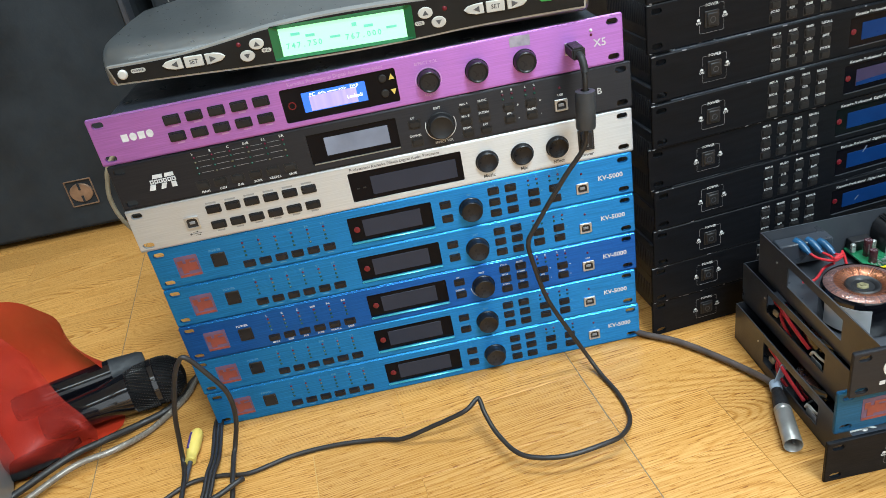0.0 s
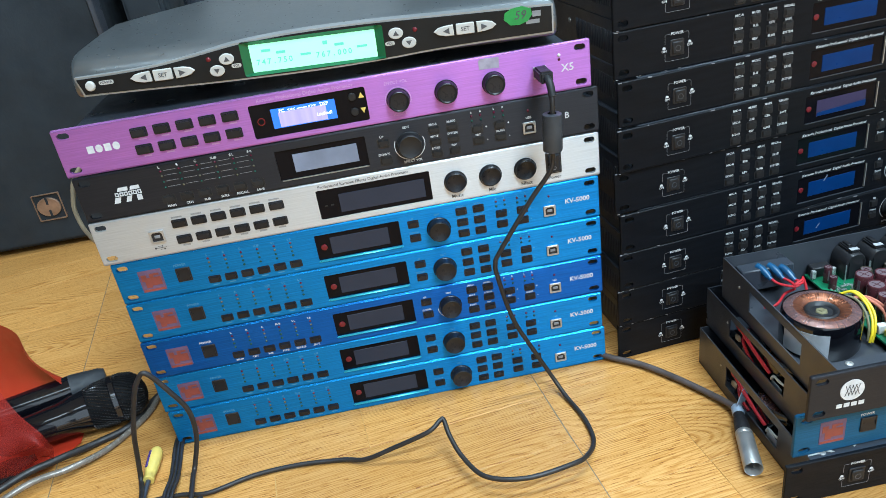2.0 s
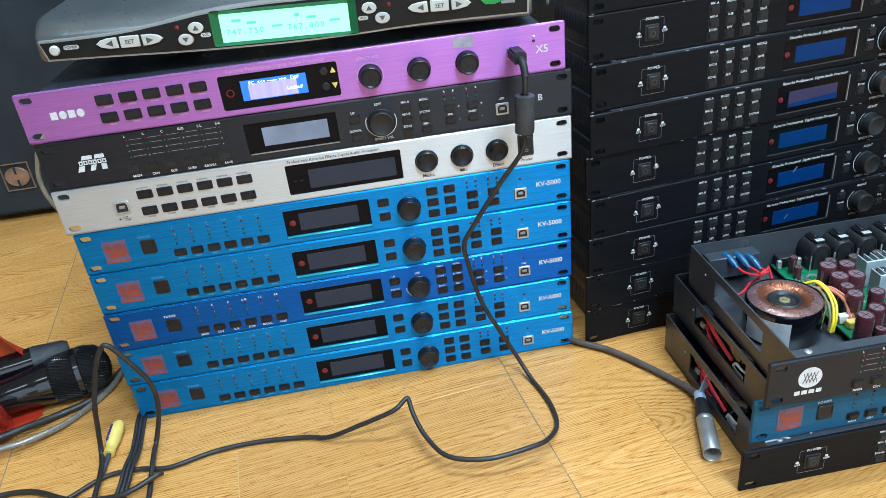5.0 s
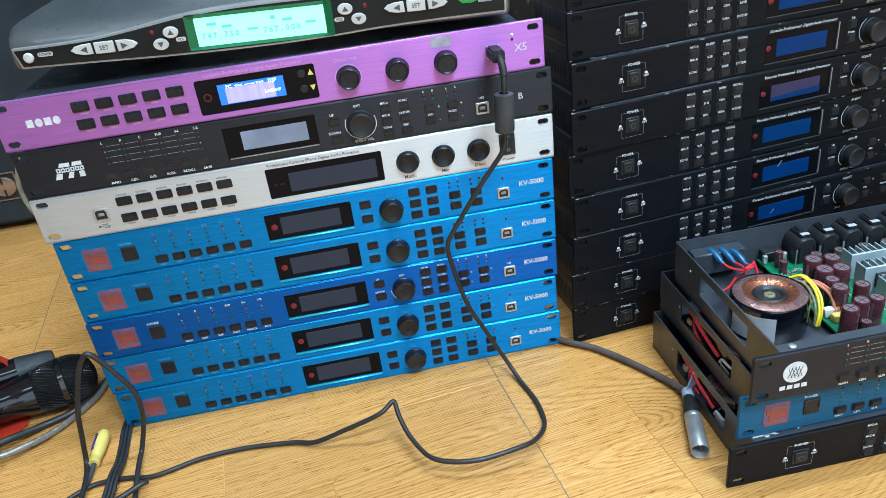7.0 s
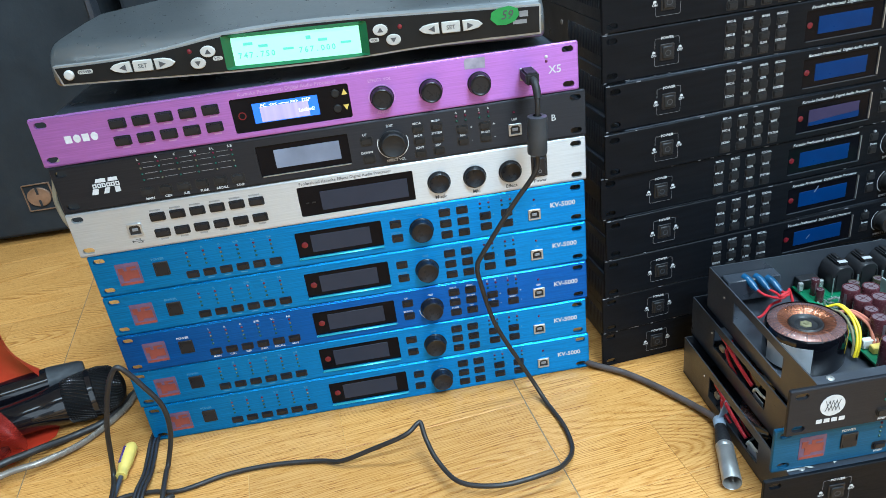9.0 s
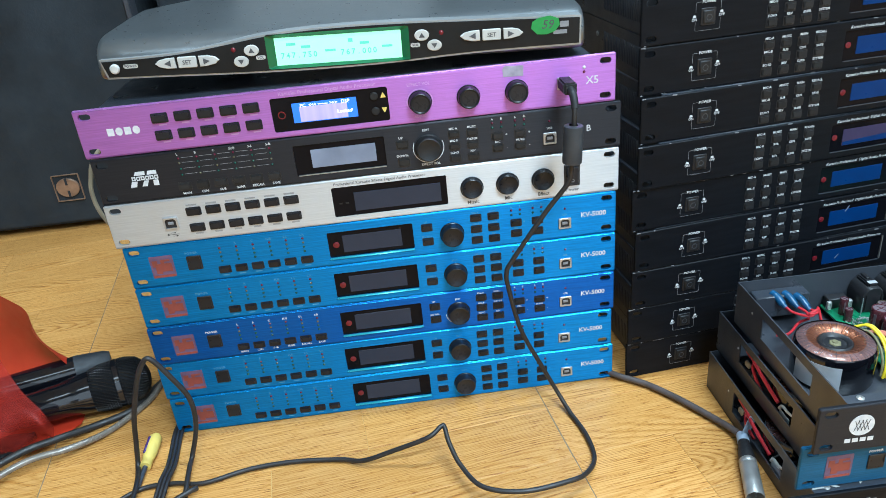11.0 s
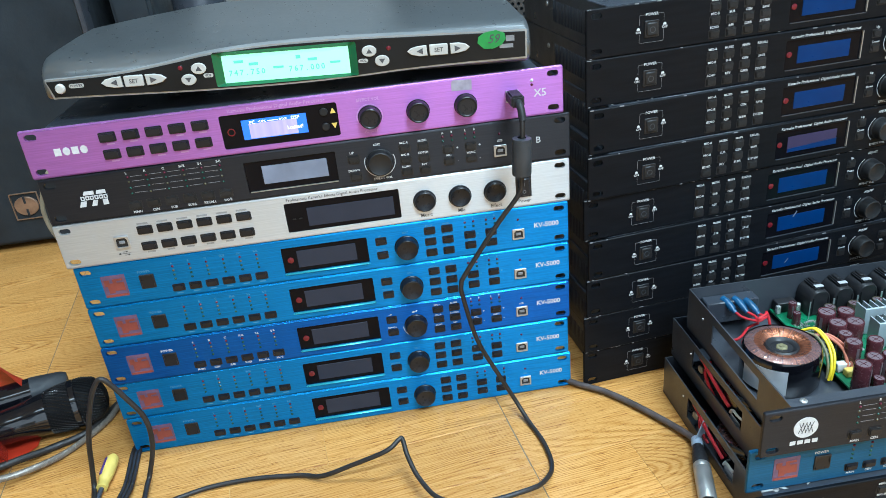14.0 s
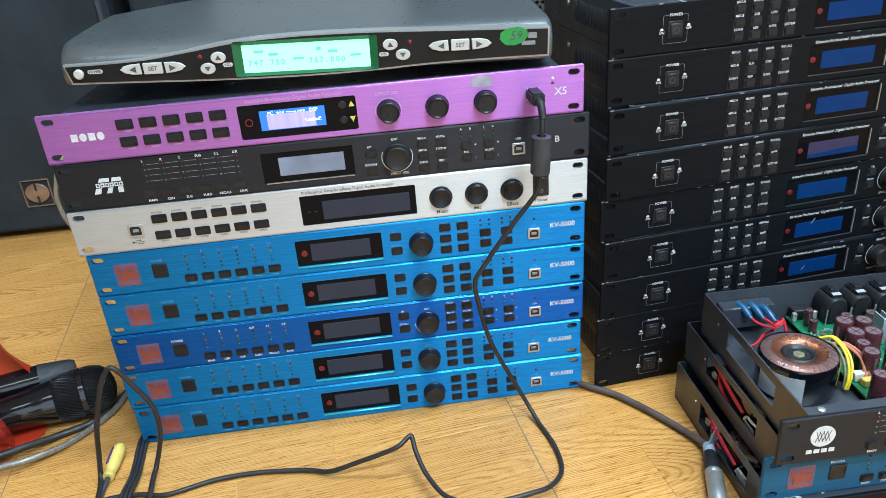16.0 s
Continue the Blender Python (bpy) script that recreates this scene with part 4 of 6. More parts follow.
    knob(t, X(0.3060), 0.0205, 0.0112, 0.012, M_KEYDIM)
    ring_line(t, X(0.3060), 0.0205, 0.0132, 120, 235)
    text(t, "ADJUST", X(0.3075), 0.0385, 0.0034, M_PRINT)
    text(t, "EFFECT VOL", X(0.3060), 0.0042, 0.0034, M_PRINT)
    for col, nm in ((X(0.3310), "Mic"), (X(0.3520), "Music")):
        for z in (0.0290, 0.0130):
            button(t, col, z, 0.0092, 0.0074, 0.0018, M_KEYDIM)
        text(t, nm, col, 0.0212, 0.0034, M_PRINT)
        text(t, "+", col + 0.0090, 0.0290, 0.0045, M_PRINT)
        text(t, "-", col + 0.0090, 0.0130, 0.0045, M_PRINT)
    usb_socket(t, 0.4250, 0.0180)
    return t


KX = ((0.4924, -0.0056, 5.4), (0.4927, -0.0078, 5.9), (0.4951, -0.0088, 5.9), (0.4973, -0.0092, 6.6), (0.4936, -0.0066, 6.1),
      (0.4972, -0.0098, 6.5), (0.4999, -0.0048, 5.9), (0.4991, 0.0014, 4.9), (0.4995, 0.0014, 5.2))
kp = karaoke_processor(pose(KX[0][0], KX[0][1], 0, 0, 0, KX[0][2]), "worn black karaoke rack processor with blue display, at stack bottom")
for k in range(1, 9):
    c = copy_thing(kp, pose(KX[k][0], KX[k][1], k * U, 0, 0, KX[k][2]))
    tagged(c, "worn black karaoke rack processor with blue display, in a stack" if k != 5 else "worn black karaoke rack processor with a painted mauve reflection on its display, in a stack")
    if k == 5:
        # the painted reflection leaves the lower part of this display blue
        glass = next(o for o in c.children_recursive if o.name.startswith("display_window"))
        part("blue_strip", plate([(0.2165, 0.0124), (0.2730, 0.0124), (0.2730, 0.0188), (0.2165, 0.0160)], [], 0.0004, 0.0007), M_LCDBLUE, glass, "blue strip left clear below the painted mauve reflection", False)
        for o in c.children_recursive:
            if o.name.startswith("display_screen"):
                o.material_slots[0].link = "OBJECT"
                o.material_slots[0].material = M_LCDMAUVE
    if k == 8:
        tagged(c, "worn black karaoke rack processor with dusty top, on top of stack")

# only two of the displays are scratched
for ob in [o for o in scene.objects if o.name.startswith("screen_scratch")]:
    level = round(ob.parent.parent.matrix_basis.translation.z / U)
    if level == 3:
        ob.matrix_basis = pose(0.2475, 0, 0.021, 0, 35, 0) @ Matrix.Diagonal((2.0, 1, 1.5, 1)) @ pose(-0.2465, 0, -0.021)
    elif level == 2:
        ob.matrix_basis = pose(0.2360, 0, 0.017, 0, 40, 0) @ Matrix.Diagonal((1.6, 1, 1.2, 1)) @ pose(-0.2420, 0, -0.021)
    else:
        bpy.data.objects.remove(ob)

# chipped paint along the edges of the black panels
chips = random.Random(8)
chip = cached(("chip",), lambda: mesh_of(plate([(-0.0012, -0.0002), (0.0010, -0.0004), (0.0014, 0.0003), (-0.0006, 0.0005)], [], -0.0002, 0.0010), M_PRINTDIM, "paint_chip", False))
for ob in [o for o in scene.objects if o.get("group") == "tall stack of black processors"]:
    for k in range(9):
        sc = put("paint_chip", chip, ob, (chips.uniform(0.002, 0.36), 0, chips.choice((0.0438, 0.0438, 0.0006))))
        sc.scale = (chips.uniform(0.5, 2.2), 1, chips.uniform(0.6, 1.2))
    for z in (0.0438, 0.0437, 0.0008):
        put("paint_chip", chip, ob, (chips.uniform(0.0004, 0.004), 0, z))


# ---------------- opened processors ----------------
def side_wall(depth, x, windows, mat, parent, h=0.0445, label=""):
    bm = plate([(0.003, 0.0), (depth, 0.0), (depth, h), (0.003, h)], windows, 0, 0.0012)
    bmesh.ops.transform(bm, matrix=Matrix(((0, 1, 0, x), (1, 0, 0, 0), (0, 0, 1, 0), (0, 0, 0, 1))), verts=bm.verts)
    bmesh.ops.recalc_face_normals(bm, faces=bm.faces)
    return part("side_wall", bm, mat, parent, label, False)


def open_case(t, w, depth, inner, windows):
    part("base_plate", box(0.022, w - 0.022, 0.003, depth, 0.0, 0.0013), inner, t, "dark grey sheet steel tray", False)
    side_wall(depth, 0.022, windows, inner, t, label="folded dark steel wall with cut-outs")
    side_wall(depth, w - 0.0232, windows, inner, t)
    part("rear_wall", box(0.0233, w - 0.0233, depth - 0.0012, depth, 0.0013, 0.0445), inner, t, "", False)
    part("front_lip", box(0.0233, w - 0.0233, 0.0031, 0.0130, 0.0425, 0.0437, 0.0004), inner, t, "", False)
    scr = cached(("lipscrew",), lambda: mesh_of(lathe([(0.0030, 0), (0.0030, 0.0006), (0.0020, 0.0012), (0.0011, 0.0013), (0.0008, 0.0007), (0, 0.0007)], 14), M_NICKEL, "screw"))
    for x in (0.035, w - 0.035):
        put("screw", scr, t, (x, 0.008, 0.0437))
    pip = cached(("pip",), lambda: mesh_of(lathe([(0.0012, 0), (0.0010, 0.0007), (0, 0.0008)], 8, Matrix.Rotation(radians(-90), 4, "Y")), M_NICKEL, "rivet"))
    for y in (0.012, 0.155):
        put("rivet", pip, t, (0.022, y, 0.030))


def toroid(parent, x, y, z, r, h):
    hub_r = r * 0.40
    top = []
    n = 10
    for k in range(n + 1):
        a = math.pi * k / n
        top.append(((r + hub_r) / 2 + (r - hub_r) / 2 * math.cos(a), h - 0.006 + 0.006 * math.sin(a)))
    w = part("transformer", lathe(top, 64), M_COPPER, parent, "copper-wound ring transformer wrapped in dark film")
    w.matrix_basis = pose(x, y, z)
    part("tape_wrap", lathe([(r * 0.97, 0), (r * 1.01, 0.003), (r * 1.015, h * 0.5), (r * 1.01, h - 0.007), (r * 0.985, h - 0.0035), (r * 0.95, h - 0.0012)], 48), M_GLOSS, w, "dark glossy film round the side")
    over = [(q, z + 0.0003) for q, z in top if r * 0.70 < q < r * 0.955]
    part("clear_film", lathe(over, 64), M_FILM, w, "wrinkled clear film over the outer turns")
    part("hub", lathe([(hub_r * 1.08, 0), (hub_r * 1.08, h - 0.0030), (hub_r * 0.98, h - 0.0020), (hub_r * 0.82, h - 0.0026), (hub_r * 0.7, h - 0.0045), (0, h - 0.0045)], 36), M_PLASTIC, w, "black potted centre")
    part("centre_nut", lathe([(hub_r * 0.42, h - 0.0048), (hub_r * 0.36, h - 0.0036), (hub_r * 0.2, h - 0.0034), (hub_r * 0.18, h - 0.0026), (0, h - 0.0026)], 6), M_OLIVE, w, "pale olive lacquered centre nut", False)
    return w


RIGHT = "short stack of opened processors"
# bottom unit on the floor
o1 = karaoke_processor(pose(0.5485, -0.2385, 0), "dusty black rack processor with case opened, on the floor", RIGHT, True)
open_case(o1, 0.4826, 0.203, M_GREYSTEEL, [[(0.05, 0.012), (0.145, 0.012), (0.145, 0.036), (0.05, 0.036)]])
toroid(o1, 0.0610, 0.088, 0.0013, 0.033, 0.034)
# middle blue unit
# its shade is painted into the panel colour
o2 = blue_processor(pose(0.5575, -0.2310, U), M_BLUESHADE, True, "blue rack processor darkened for shade, case opened, mid stack", True, RIGHT)
open_case(o2, 0.473, 0.2, M_STEEL, [[(0.054, 0.016), (0.152, 0.016), (0.152, 0.037), (0.054, 0.037)]])
toroid(o2, 0.0610, 0.090, 0.0013, 0.033, 0.034)
# uppermost unit, its lid off
o3 = black_processor_top(pose(0.5605, -0.2395, 2 * U, 0, 0, -0.8), "black rack processor with lid off, showing circuit board", RIGHT, True)
open_case(o3, 0.4795, 0.189, M_GREYSTEEL, [[(0.050, 0.015), (0.136, 0.015), (0.136, 0.036), (0.050, 0.036)]])
tor = toroid(o3, 0.0650, 0.0920, 0.0013, 0.0330, 0.0360)
lab = bmesh.new()
arc = [radians(182 + k * 4.9) for k in range(15)]
for q0, q1 in zip(arc, arc[1:]):
    quad = [lab.verts.new((0.0340 * math.cos(q), 0.0340 * math.sin(q), z)) for q, z in ((q0, 0.004), (q1, 0.004), (q1, 0.0285), (q0, 0.0285))]
    lab.faces.new(quad)
bmesh.ops.remove_doubles(lab, verts=lab.verts, dist=0.00002)
bmesh.ops.solidify(lab, geom=lab.faces, thickness=0.0002)
part("paper_label", lab, M_LABELGREY, tor, "grey-white paper label round the side")

board = part("circuit_board", box(0.1065, 0.400, 0.044, 0.186, 0.0075, 0.0092), M_PCB, o3, "green circuit board with white printed parts", False)
rng = random.Random(4)
small = bmesh.new()
for k in range(330):
    x, y = rng.uniform(0.112, 0.150), rng.uniform(0.100, 0.155)
    if k > 190:
        x, y = rng.uniform(0.110, 0.30), rng.uniform(0.046, 0.10)
    sx, sy = rng.choice(((0.0012, 0.0006), (0.0006, 0.0012), (0.0020, 0.0010), (0.0005, 0.0024)))
    box(x - sx, x + sx, y - sy, y + sy, 0.0092, 0.0092 + rng.uniform(0.0006, 0.0016), bm=small)
tagged(part("surface_mount_field", small, M_SOLDER, board, "tiny tinned surface-mount parts", False), kind="stuff")


def capacitor(parent, x, y, r, h, sleeve, z=0.0092):
    body = cached(("cap", r, h, sleeve.name), lambda: mesh_of(lathe([(r, 0), (r, h * 0.05), (r * 0.95, h * 0.08), (r, h * 0.12), (r, h - 0.0014), (r * 0.93, h), (r * 0.82, h), (r * 0.80, h - 0.0006)], 26), sleeve, "capacitor"))
    ob = put("capacitor", body, parent, (x, y, z))
    put("can_top", cached(("captop", r, h), lambda: mesh_of(lathe([(r * 0.82, h - 0.0005), (r * 0.4, h - 0.0003), (0, h - 0.0004)], 26), M_CAPTOP, "can_top")), ob)
    for turned in (20, 110):
        put("vent_groove", cached(("capgroove", r, h), lambda: mesh_of(box(-r * 0.62, r * 0.62, -0.0003, 0.0003, h - 0.0006, h - 0.00015), M_CAP, "vent_groove", False)), ob, (0, 0, 0), rot=(0, 0, turned))
    stripe = cached(("capstripe", r, h), lambda: mesh_of(box(-r * 0.16, r * 0.16, -r - 0.0002, -r * 0.93, h * 0.18, h * 0.85), M_CAPTOP, "polarity_stripe", False))
    put("polarity_stripe", stripe, ob, (0, 0, 0), rot=(0, 0, -35 + 90 * ((x * 1000) % 3 - 1)))
    return ob


for x, y, r in ((0.1297, 0.1308, 0.0088), (0.1467, 0.1281, 0.0084), (0.1289, 0.1118, 0.0088), (0.1440, 0.1100, 0.0088), (0.1252, 0.0948, 0.0068),
                (0.1244, 0.0817, 0.0080), (0.1434, 0.0800, 0.0072), (0.1277, 0.0580, 0.0076), (0.1417, 0.0580, 0.0072), (0.1128, 0.0506, 0.0078)):
    capacitor(o3, x, y, r * 0.9, 0.0265, M_CAP)
capacitor(o3, 0.1259, 0.0462, 0.0045, 0.013, M_CAP)
for x, y, h in ((0.1182, 0.1670, 0.017), (0.1163, 0.1550, 0.013), (0.185, 0.118, 0.016)):
    capacitor(o3, x, y, 0.0038, h, M_CAP)
for k in range(8):
    capacitor(o3, 0.1500 + k * 0.0245, 0.1560, 0.0054, 0.0140, M_CAPBLK)


def socket_block(x, y0, y1):
    """Moulded housing with sloping shoulders, a raised rib and a pale tab on it."""
    prof = [(-0.0108, 0.0092), (-0.0108, 0.0250), (-0.0092, 0.0315), (-0.0062, 0.0350), (-0.0030, 0.0362), (0.0030, 0.0362), (0.0062, 0.0350), (0.0092, 0.0315), (0.0108, 0.0250), (0.0108, 0.0092)]
    blk = part("socket_block", plate([(x + u, z) for u, z in prof], [], y0, y1, 0.0016), M_PLASTIC, o3, "moulded black socket block")
    part("block_rib", box(x - 0.0048, x + 0.0048, y0 + 0.0035, y1, 0.0350, 0.0392, 0.0012, seg=2), M_PLASTIC, blk)
    part("block_rib", box(x - 0.0020, x + 0.0020, y0 + 0.0120, y1 - 0.002, 0.0388, 0.0410, 0.0006), M_PLASTIC, blk)
    part("block_tab", box(x - 0.0042, x + 0.0042, y0 + 0.0040, y0 + 0.0085, 0.0391, 0.0397), M_LABELGREY, blk, "pale stamped tab", False)
    for u in (-0.0075, 0.0075):
        part("block_groove", box(x + u - 0.0006, x + u + 0.0006, y0 - 0.0003, y0 + 0.0010, 0.0120, 0.0290), M_CABLEHOLE, blk, "", False)
    for u in (-0.0118, 0.0118):
        part("contact_pin", box(x + u - 0.0004, x + u + 0.0004, y0 - 0.0030, y0 - 0.0022, 0.0092, 0.0280), M_CHROME, blk, "", False)


# phono socket blocks along the rear
for k in range(8):
    socket_block(0.1442 + k * 0.0243, 0.1630, 0.1872)
tb = part("terminal_block", box(0.1090, 0.1290, 0.1765, 0.1870, 0.0092, 0.0200, 0.0008), M_PLASTIC, o3, "black terminal block with tinned clips")
for x in (0.1088, 0.1292):
    part("clip", box(x - 0.0022, x + 0.0022, 0.1730, 0.1770, 0.0100, 0.0190, 0.0006), M_SOLDER, tb)


def heatsink(x, y, w, d, h):
    t = part("heatsink", box(x, x + w, y, y + 0.0022, 0.0092, 0.0092 + h, 0.0003), M_HEATSINK, o3, "pale aluminium finned heatsink")
    n = int(w / 0.0058)
    fin = cached(("fin", d, h), lambda: mesh_of(box(-0.0005, 0.0005, 0, d, 0, h), M_HEATSINK, "fin", False))
    for k in range(n + 1):
        put("fin", fin, t, (x + 0.0006 + k * (w - 0.0012) / n, y + 0.0022, 0.0092))
    dev = part("power_device", box(x + 0.010, x + 0.020, y - 0.0035, y - 0.0001, 0.0145, 0.0290, 0.0006), M_PLASTIC, t)
    part("device_screw", lathe([(0.0022, 0), (0.0020, 0.0010), (0, 0.0012)], 10, Matrix.Translation((x + 0.015, y - 0.0035, 0.0262)) @ FACE), M_NICKEL, dev)
    return t


heatsink(0.163, 0.123, 0.046, 0.013, 0.027)
heatsink(0.161, 0.100, 0.052, 0.012, 0.026)
heatsink(0.164, 0.074, 0.050, 0.012, 0.025)
heatsink(0.222, 0.100, 0.050, 0.012, 0.026)

# mains inlet with blue sleeved terminals and red leads
inlet = part("mains_inlet", box(0.034, 0.086, 0.172, 0.1875, 0.0110, 0.0340, 0.001), M_STEEL, o3, "black mains inlet body")
for x, y in ((0.0545, 0.1740), (0.0650, 0.1715), (0.0735, 0.1655)):
    sleeve = part("terminal_sleeve", tube([(x - 0.0022, y + 0.006, 0.0335), (x, y, 0.0325), (x + 0.0032, y - 0.0065, 0.0275)], 0.0036, 12), M_BLUESLEEVE, inlet, "blue insulating sleeve")
    part("crimped_end", tube([(x + 0.0028, y - 0.0058, 0.0282), (x + 0.0046, y - 0.0092, 0.0255)], 0.0025, 10, 3), M_BLUESLEEVE, sleeve)
for x0, y0, dz in ((0.0590, 0.1655, 0.0), (0.0695, 0.1625, 0.0012), (0.0775, 0.1570, 0.0024)):
    part("red_lead", tube([(x0, y0, 0.0262), (x0 + 0.004, y0 - 0.008, 0.0240 + dz), (0.0735, 0.1480, 0.0240 + dz), (0.0815, 0.1500, 0.0265 + dz), (0.0850, 0.1545, 0.0275), (0.0865, 0.1500, 0.0180), (0.0850, 0.1420, 0.0060)], 0.0013, 8), M_REDWIRE, o3)
part("red_lead", tube([(0.0750, 0.1500, 0.020), (0.0690, 0.1560, 0.012), (0.0590, 0.1480, 0.010), (0.0520, 0.1450, 0.0085), (0.0440, 0.1480, 0.007)], 0.0013, 8), M_REDWIRE, o3)
for dz, x0 in ((0, 0.0), (0.002, 0.0024)):
    part("yellow_lead", tube([(0.0950 + x0, 0.1140, 0.031), (0.1035 + x0, 0.1080, 0.035), (0.1060 + x0, 0.0930, 0.032), (0.1050 + x0, 0.0810, 0.0240 + dz), (0.1020 + x0, 0.0740, 0.014 + dz), (0.0995 + x0, 0.0720, 0.005)], 0.0012, 8), M_YELWIRE, o3)
part("olive_lead", tube([(0.0940, 0.1080, 0.033), (0.1010, 0.1000, 0.033), (0.1020, 0.0870, 0.028), (0.1010, 0.0780, 0.018), (0.0990, 0.0740, 0.006)], 0.0012, 8), M_OLIVE, o3)
for x0 in (0.0, 0.0034):
    part("salmon_lead", tube([(0.099 + x0, 0.104, 0.031), (0.109 + x0, 0.098, 0.033), (0.117 + x0, 0.084, 0.027), (0.1175 + x0, 0.073, 0.013)], 0.0015, 8), M_PINKWIRE, o3)
part("yellow_plug", box(0.1120, 0.1240, 0.0660, 0.0730, 0.0092, 0.0160, 0.0008), M_YELLOW, o3)
part("white_plug", box(0.1085, 0.1200, 0.0745, 0.0805, 0.0092, 0.0180, 0.0008), M_WHITEPL, o3)

# wires inside the lower cases, seen through the cut-outs
for ob, y0, dz in ((o2, 0.0, 0.0), (o1, -0.006, -0.003)):
    # red pair arching out of the cut-out, white lead curling at its near end, paper tag on the winding
    part("red_lead", tube([(0.034, 0.152 + y0, 0.020 + dz), (0.0265, 0.146 + y0, 0.033 + dz), (0.0240, 0.134 + y0, 0.036 + dz), (0.0240, 0.116 + y0, 0.030 + dz), (0.0250, 0.098 + y0, 0.024 + dz), (0.0265, 0.084 + y0, 0.019 + dz)], 0.0017, 8), M_REDWIRE, ob)
    part("red_lead", tube([(0.034, 0.138 + y0, 0.030 + dz), (0.0255, 0.131 + y0, 0.025 + dz), (0.0245, 0.122 + y0, 0.018 + dz), (0.0260, 0.112 + y0, 0.010)], 0.0015, 8), M_REDWIRE, ob)
    part("white_lead", tube([(0.030, 0.084 + y0, 0.012), (0.0245, 0.078 + y0, 0.018 + dz), (0.0235, 0.072 + y0, 0.025 + dz), (0.0245, 0.064 + y0, 0.024 + dz), (0.030, 0.057 + y0, 0.020 + dz)], 0.0012, 8), M_WHITEWIRE, ob)
    part("paper_tag", box(0.0250, 0.0256, 0.062 + y0, 0.078 + y0, 0.006, 0.017), M_LABELGREY, ob, "pale paper label", False)
    part("lead_tag", box(0.0245, 0.0275, 0.137 + y0, 0.145 + y0, 0.017, 0.023, 0.001), M_CREAM, ob, "cream cable tag")
    part("lead_tag", box(0.0245, 0.0270, 0.126 + y0, 0.131 + y0, 0.008, 0.017, 0.001), M_CREAM, ob, "cream cable tag")
for k, (dx, sz, turn_z) in enumerate(((0.028, 1.0, 10), (0.040, 0.7, -25), (0.064, 0.5, 40))):
    scrap = part("torn_label", plate([(-0.006, -0.001), (0.004, -0.0025), (0.008, 0.0), (0.003, 0.001), (0.001, 0.003), (-0.004, 0.0015)], [], 0, 0.0002), M_WHITEWIRE, o1, "torn white sticker scrap", False)
    scrap.matrix_basis = pose(dx, 0.0085, 0.0446, -90, 0, turn_z) @ Matrix.Diagonal((sz, 1, sz, 1))

# ---------------- wireless microphone receiver ----------------
rec = thing("wireless_receiver", "silver-grey wireless microphone receiver with glowing green display", "receiver", pose(0.0325, 0.0140, 0.3750) @ pose(0, 0, 0, 0, 1.76, -2.5) @ Matrix.Diagonal((0.984, 1, 1, 1)))
RW = 0.4185


def shell():
    bm = bmesh.new()
    prof = [(0.012, 0.0), (0.004, 0.001), (0.001, 0.004), (0.0, 0.008), (0.0, 0.0165), (0.0015, 0.0215), (0.005, 0.0262), (0.011, 0.0300), (0.020, 0.0328), (0.034, 0.0346), (0.10, 0.0375), (0.265, 0.0385), (0.268, 0.037), (0.268, 0.0)]
    rows = []
    cuts = [(-0.004, 0.0045), (-0.0025, 0.0018), (0.0015, 0.0), (0.02, 0), (0.045, 0), (0.08, 0), (0.11, 0)]
    for x, k in cuts + [(RW - x, k) for x, k in reversed(cuts)]:
        edge = min(x, RW - x)
        row = []
        for y, z in prof:
            yy = y + (k if y < 0.09 else -k)
            if y > 0.15:
                yy -= 0.13 * max(0, 1 - edge / 0.11) ** 1.3
            row.append(bm.verts.new((x, yy, min(max(z, k), 0.0385 - k))))
        rows.append(row)
    for a, b in zip(rows, rows[1:]):
        for i in range(len(prof)):
            j = (i + 1) % len(prof)
            bm.faces.new((a[i], a[j], b[j], b[i]))
    bm.faces.new(rows[0]), bm.faces.new(list(reversed(rows[-1])))
    bmesh.ops.recalc_face_normals(bm, faces=bm.faces)
    return bm


part("housing", shell(), M_SHELL, rec, "scuffed silver-grey moulded housing")


def wave(grow):
    top = [(0.0025, 0.0180), (0.035, 0.0185), (0.070, 0.0202), (0.105, 0.0245), (0.145, 0.0300), (0.185, 0.0325), (0.225, 0.0332), (0.265, 0.0328), (0.31, 0.0315), (0.36, 0.0300), (0.4160, 0.0285)]
    low = [(0.0065, 0.0048), (0.06, 0.0035), (0.12, 0.0018), (0.17, 0.0012), (0.22, 0.0014), (0.27, 0.0030), (0.31, 0.0052), (0.36, 0.0065), (0.4160, 0.0070)]
    t2 = [(p.x, p.y) for p in smooth_line([(x, z, 0) for x, z in top], 4)]
    l2 = [(p.x, p.y) for p in smooth_line([(x, z, 0) for x, z in low], 4)]
    g = grow
    out = [(x, z - g) for x, z in l2] + [(x, z + g) for x, z in reversed(t2)]
    return [(x + (g if x > 0.4 else (-g if x < 0.01 else 0)), z) for x, z in out]


FY = -0.0052
RIM = rrect(0.1440, 0.2675, 0.0022, 0.0312, 0.002, 3)
part("fascia_trim", plate(wave(0.0016), [RIM], -0.0044, 0.010), M_SHELLTRIM, rec, "silver wavy border")
fas = part("fascia", plate(wave(0.0), [RIM], FY, 0.009), M_FASCIA, rec, "glossy dark wavy fascia", False)
# sloping surround added to hold the display's painted green glow
inner_rim = rrect(0.1515, 0.2600, 0.0043, 0.0272, 0.0004, 3)
bz = bmesh.new()
va = [bz.verts.new((x, FY - 0.0002, z)) for x, z in RIM]
vb = [bz.verts.new((x, FY + 0.0043, z)) for x, z in inner_rim]
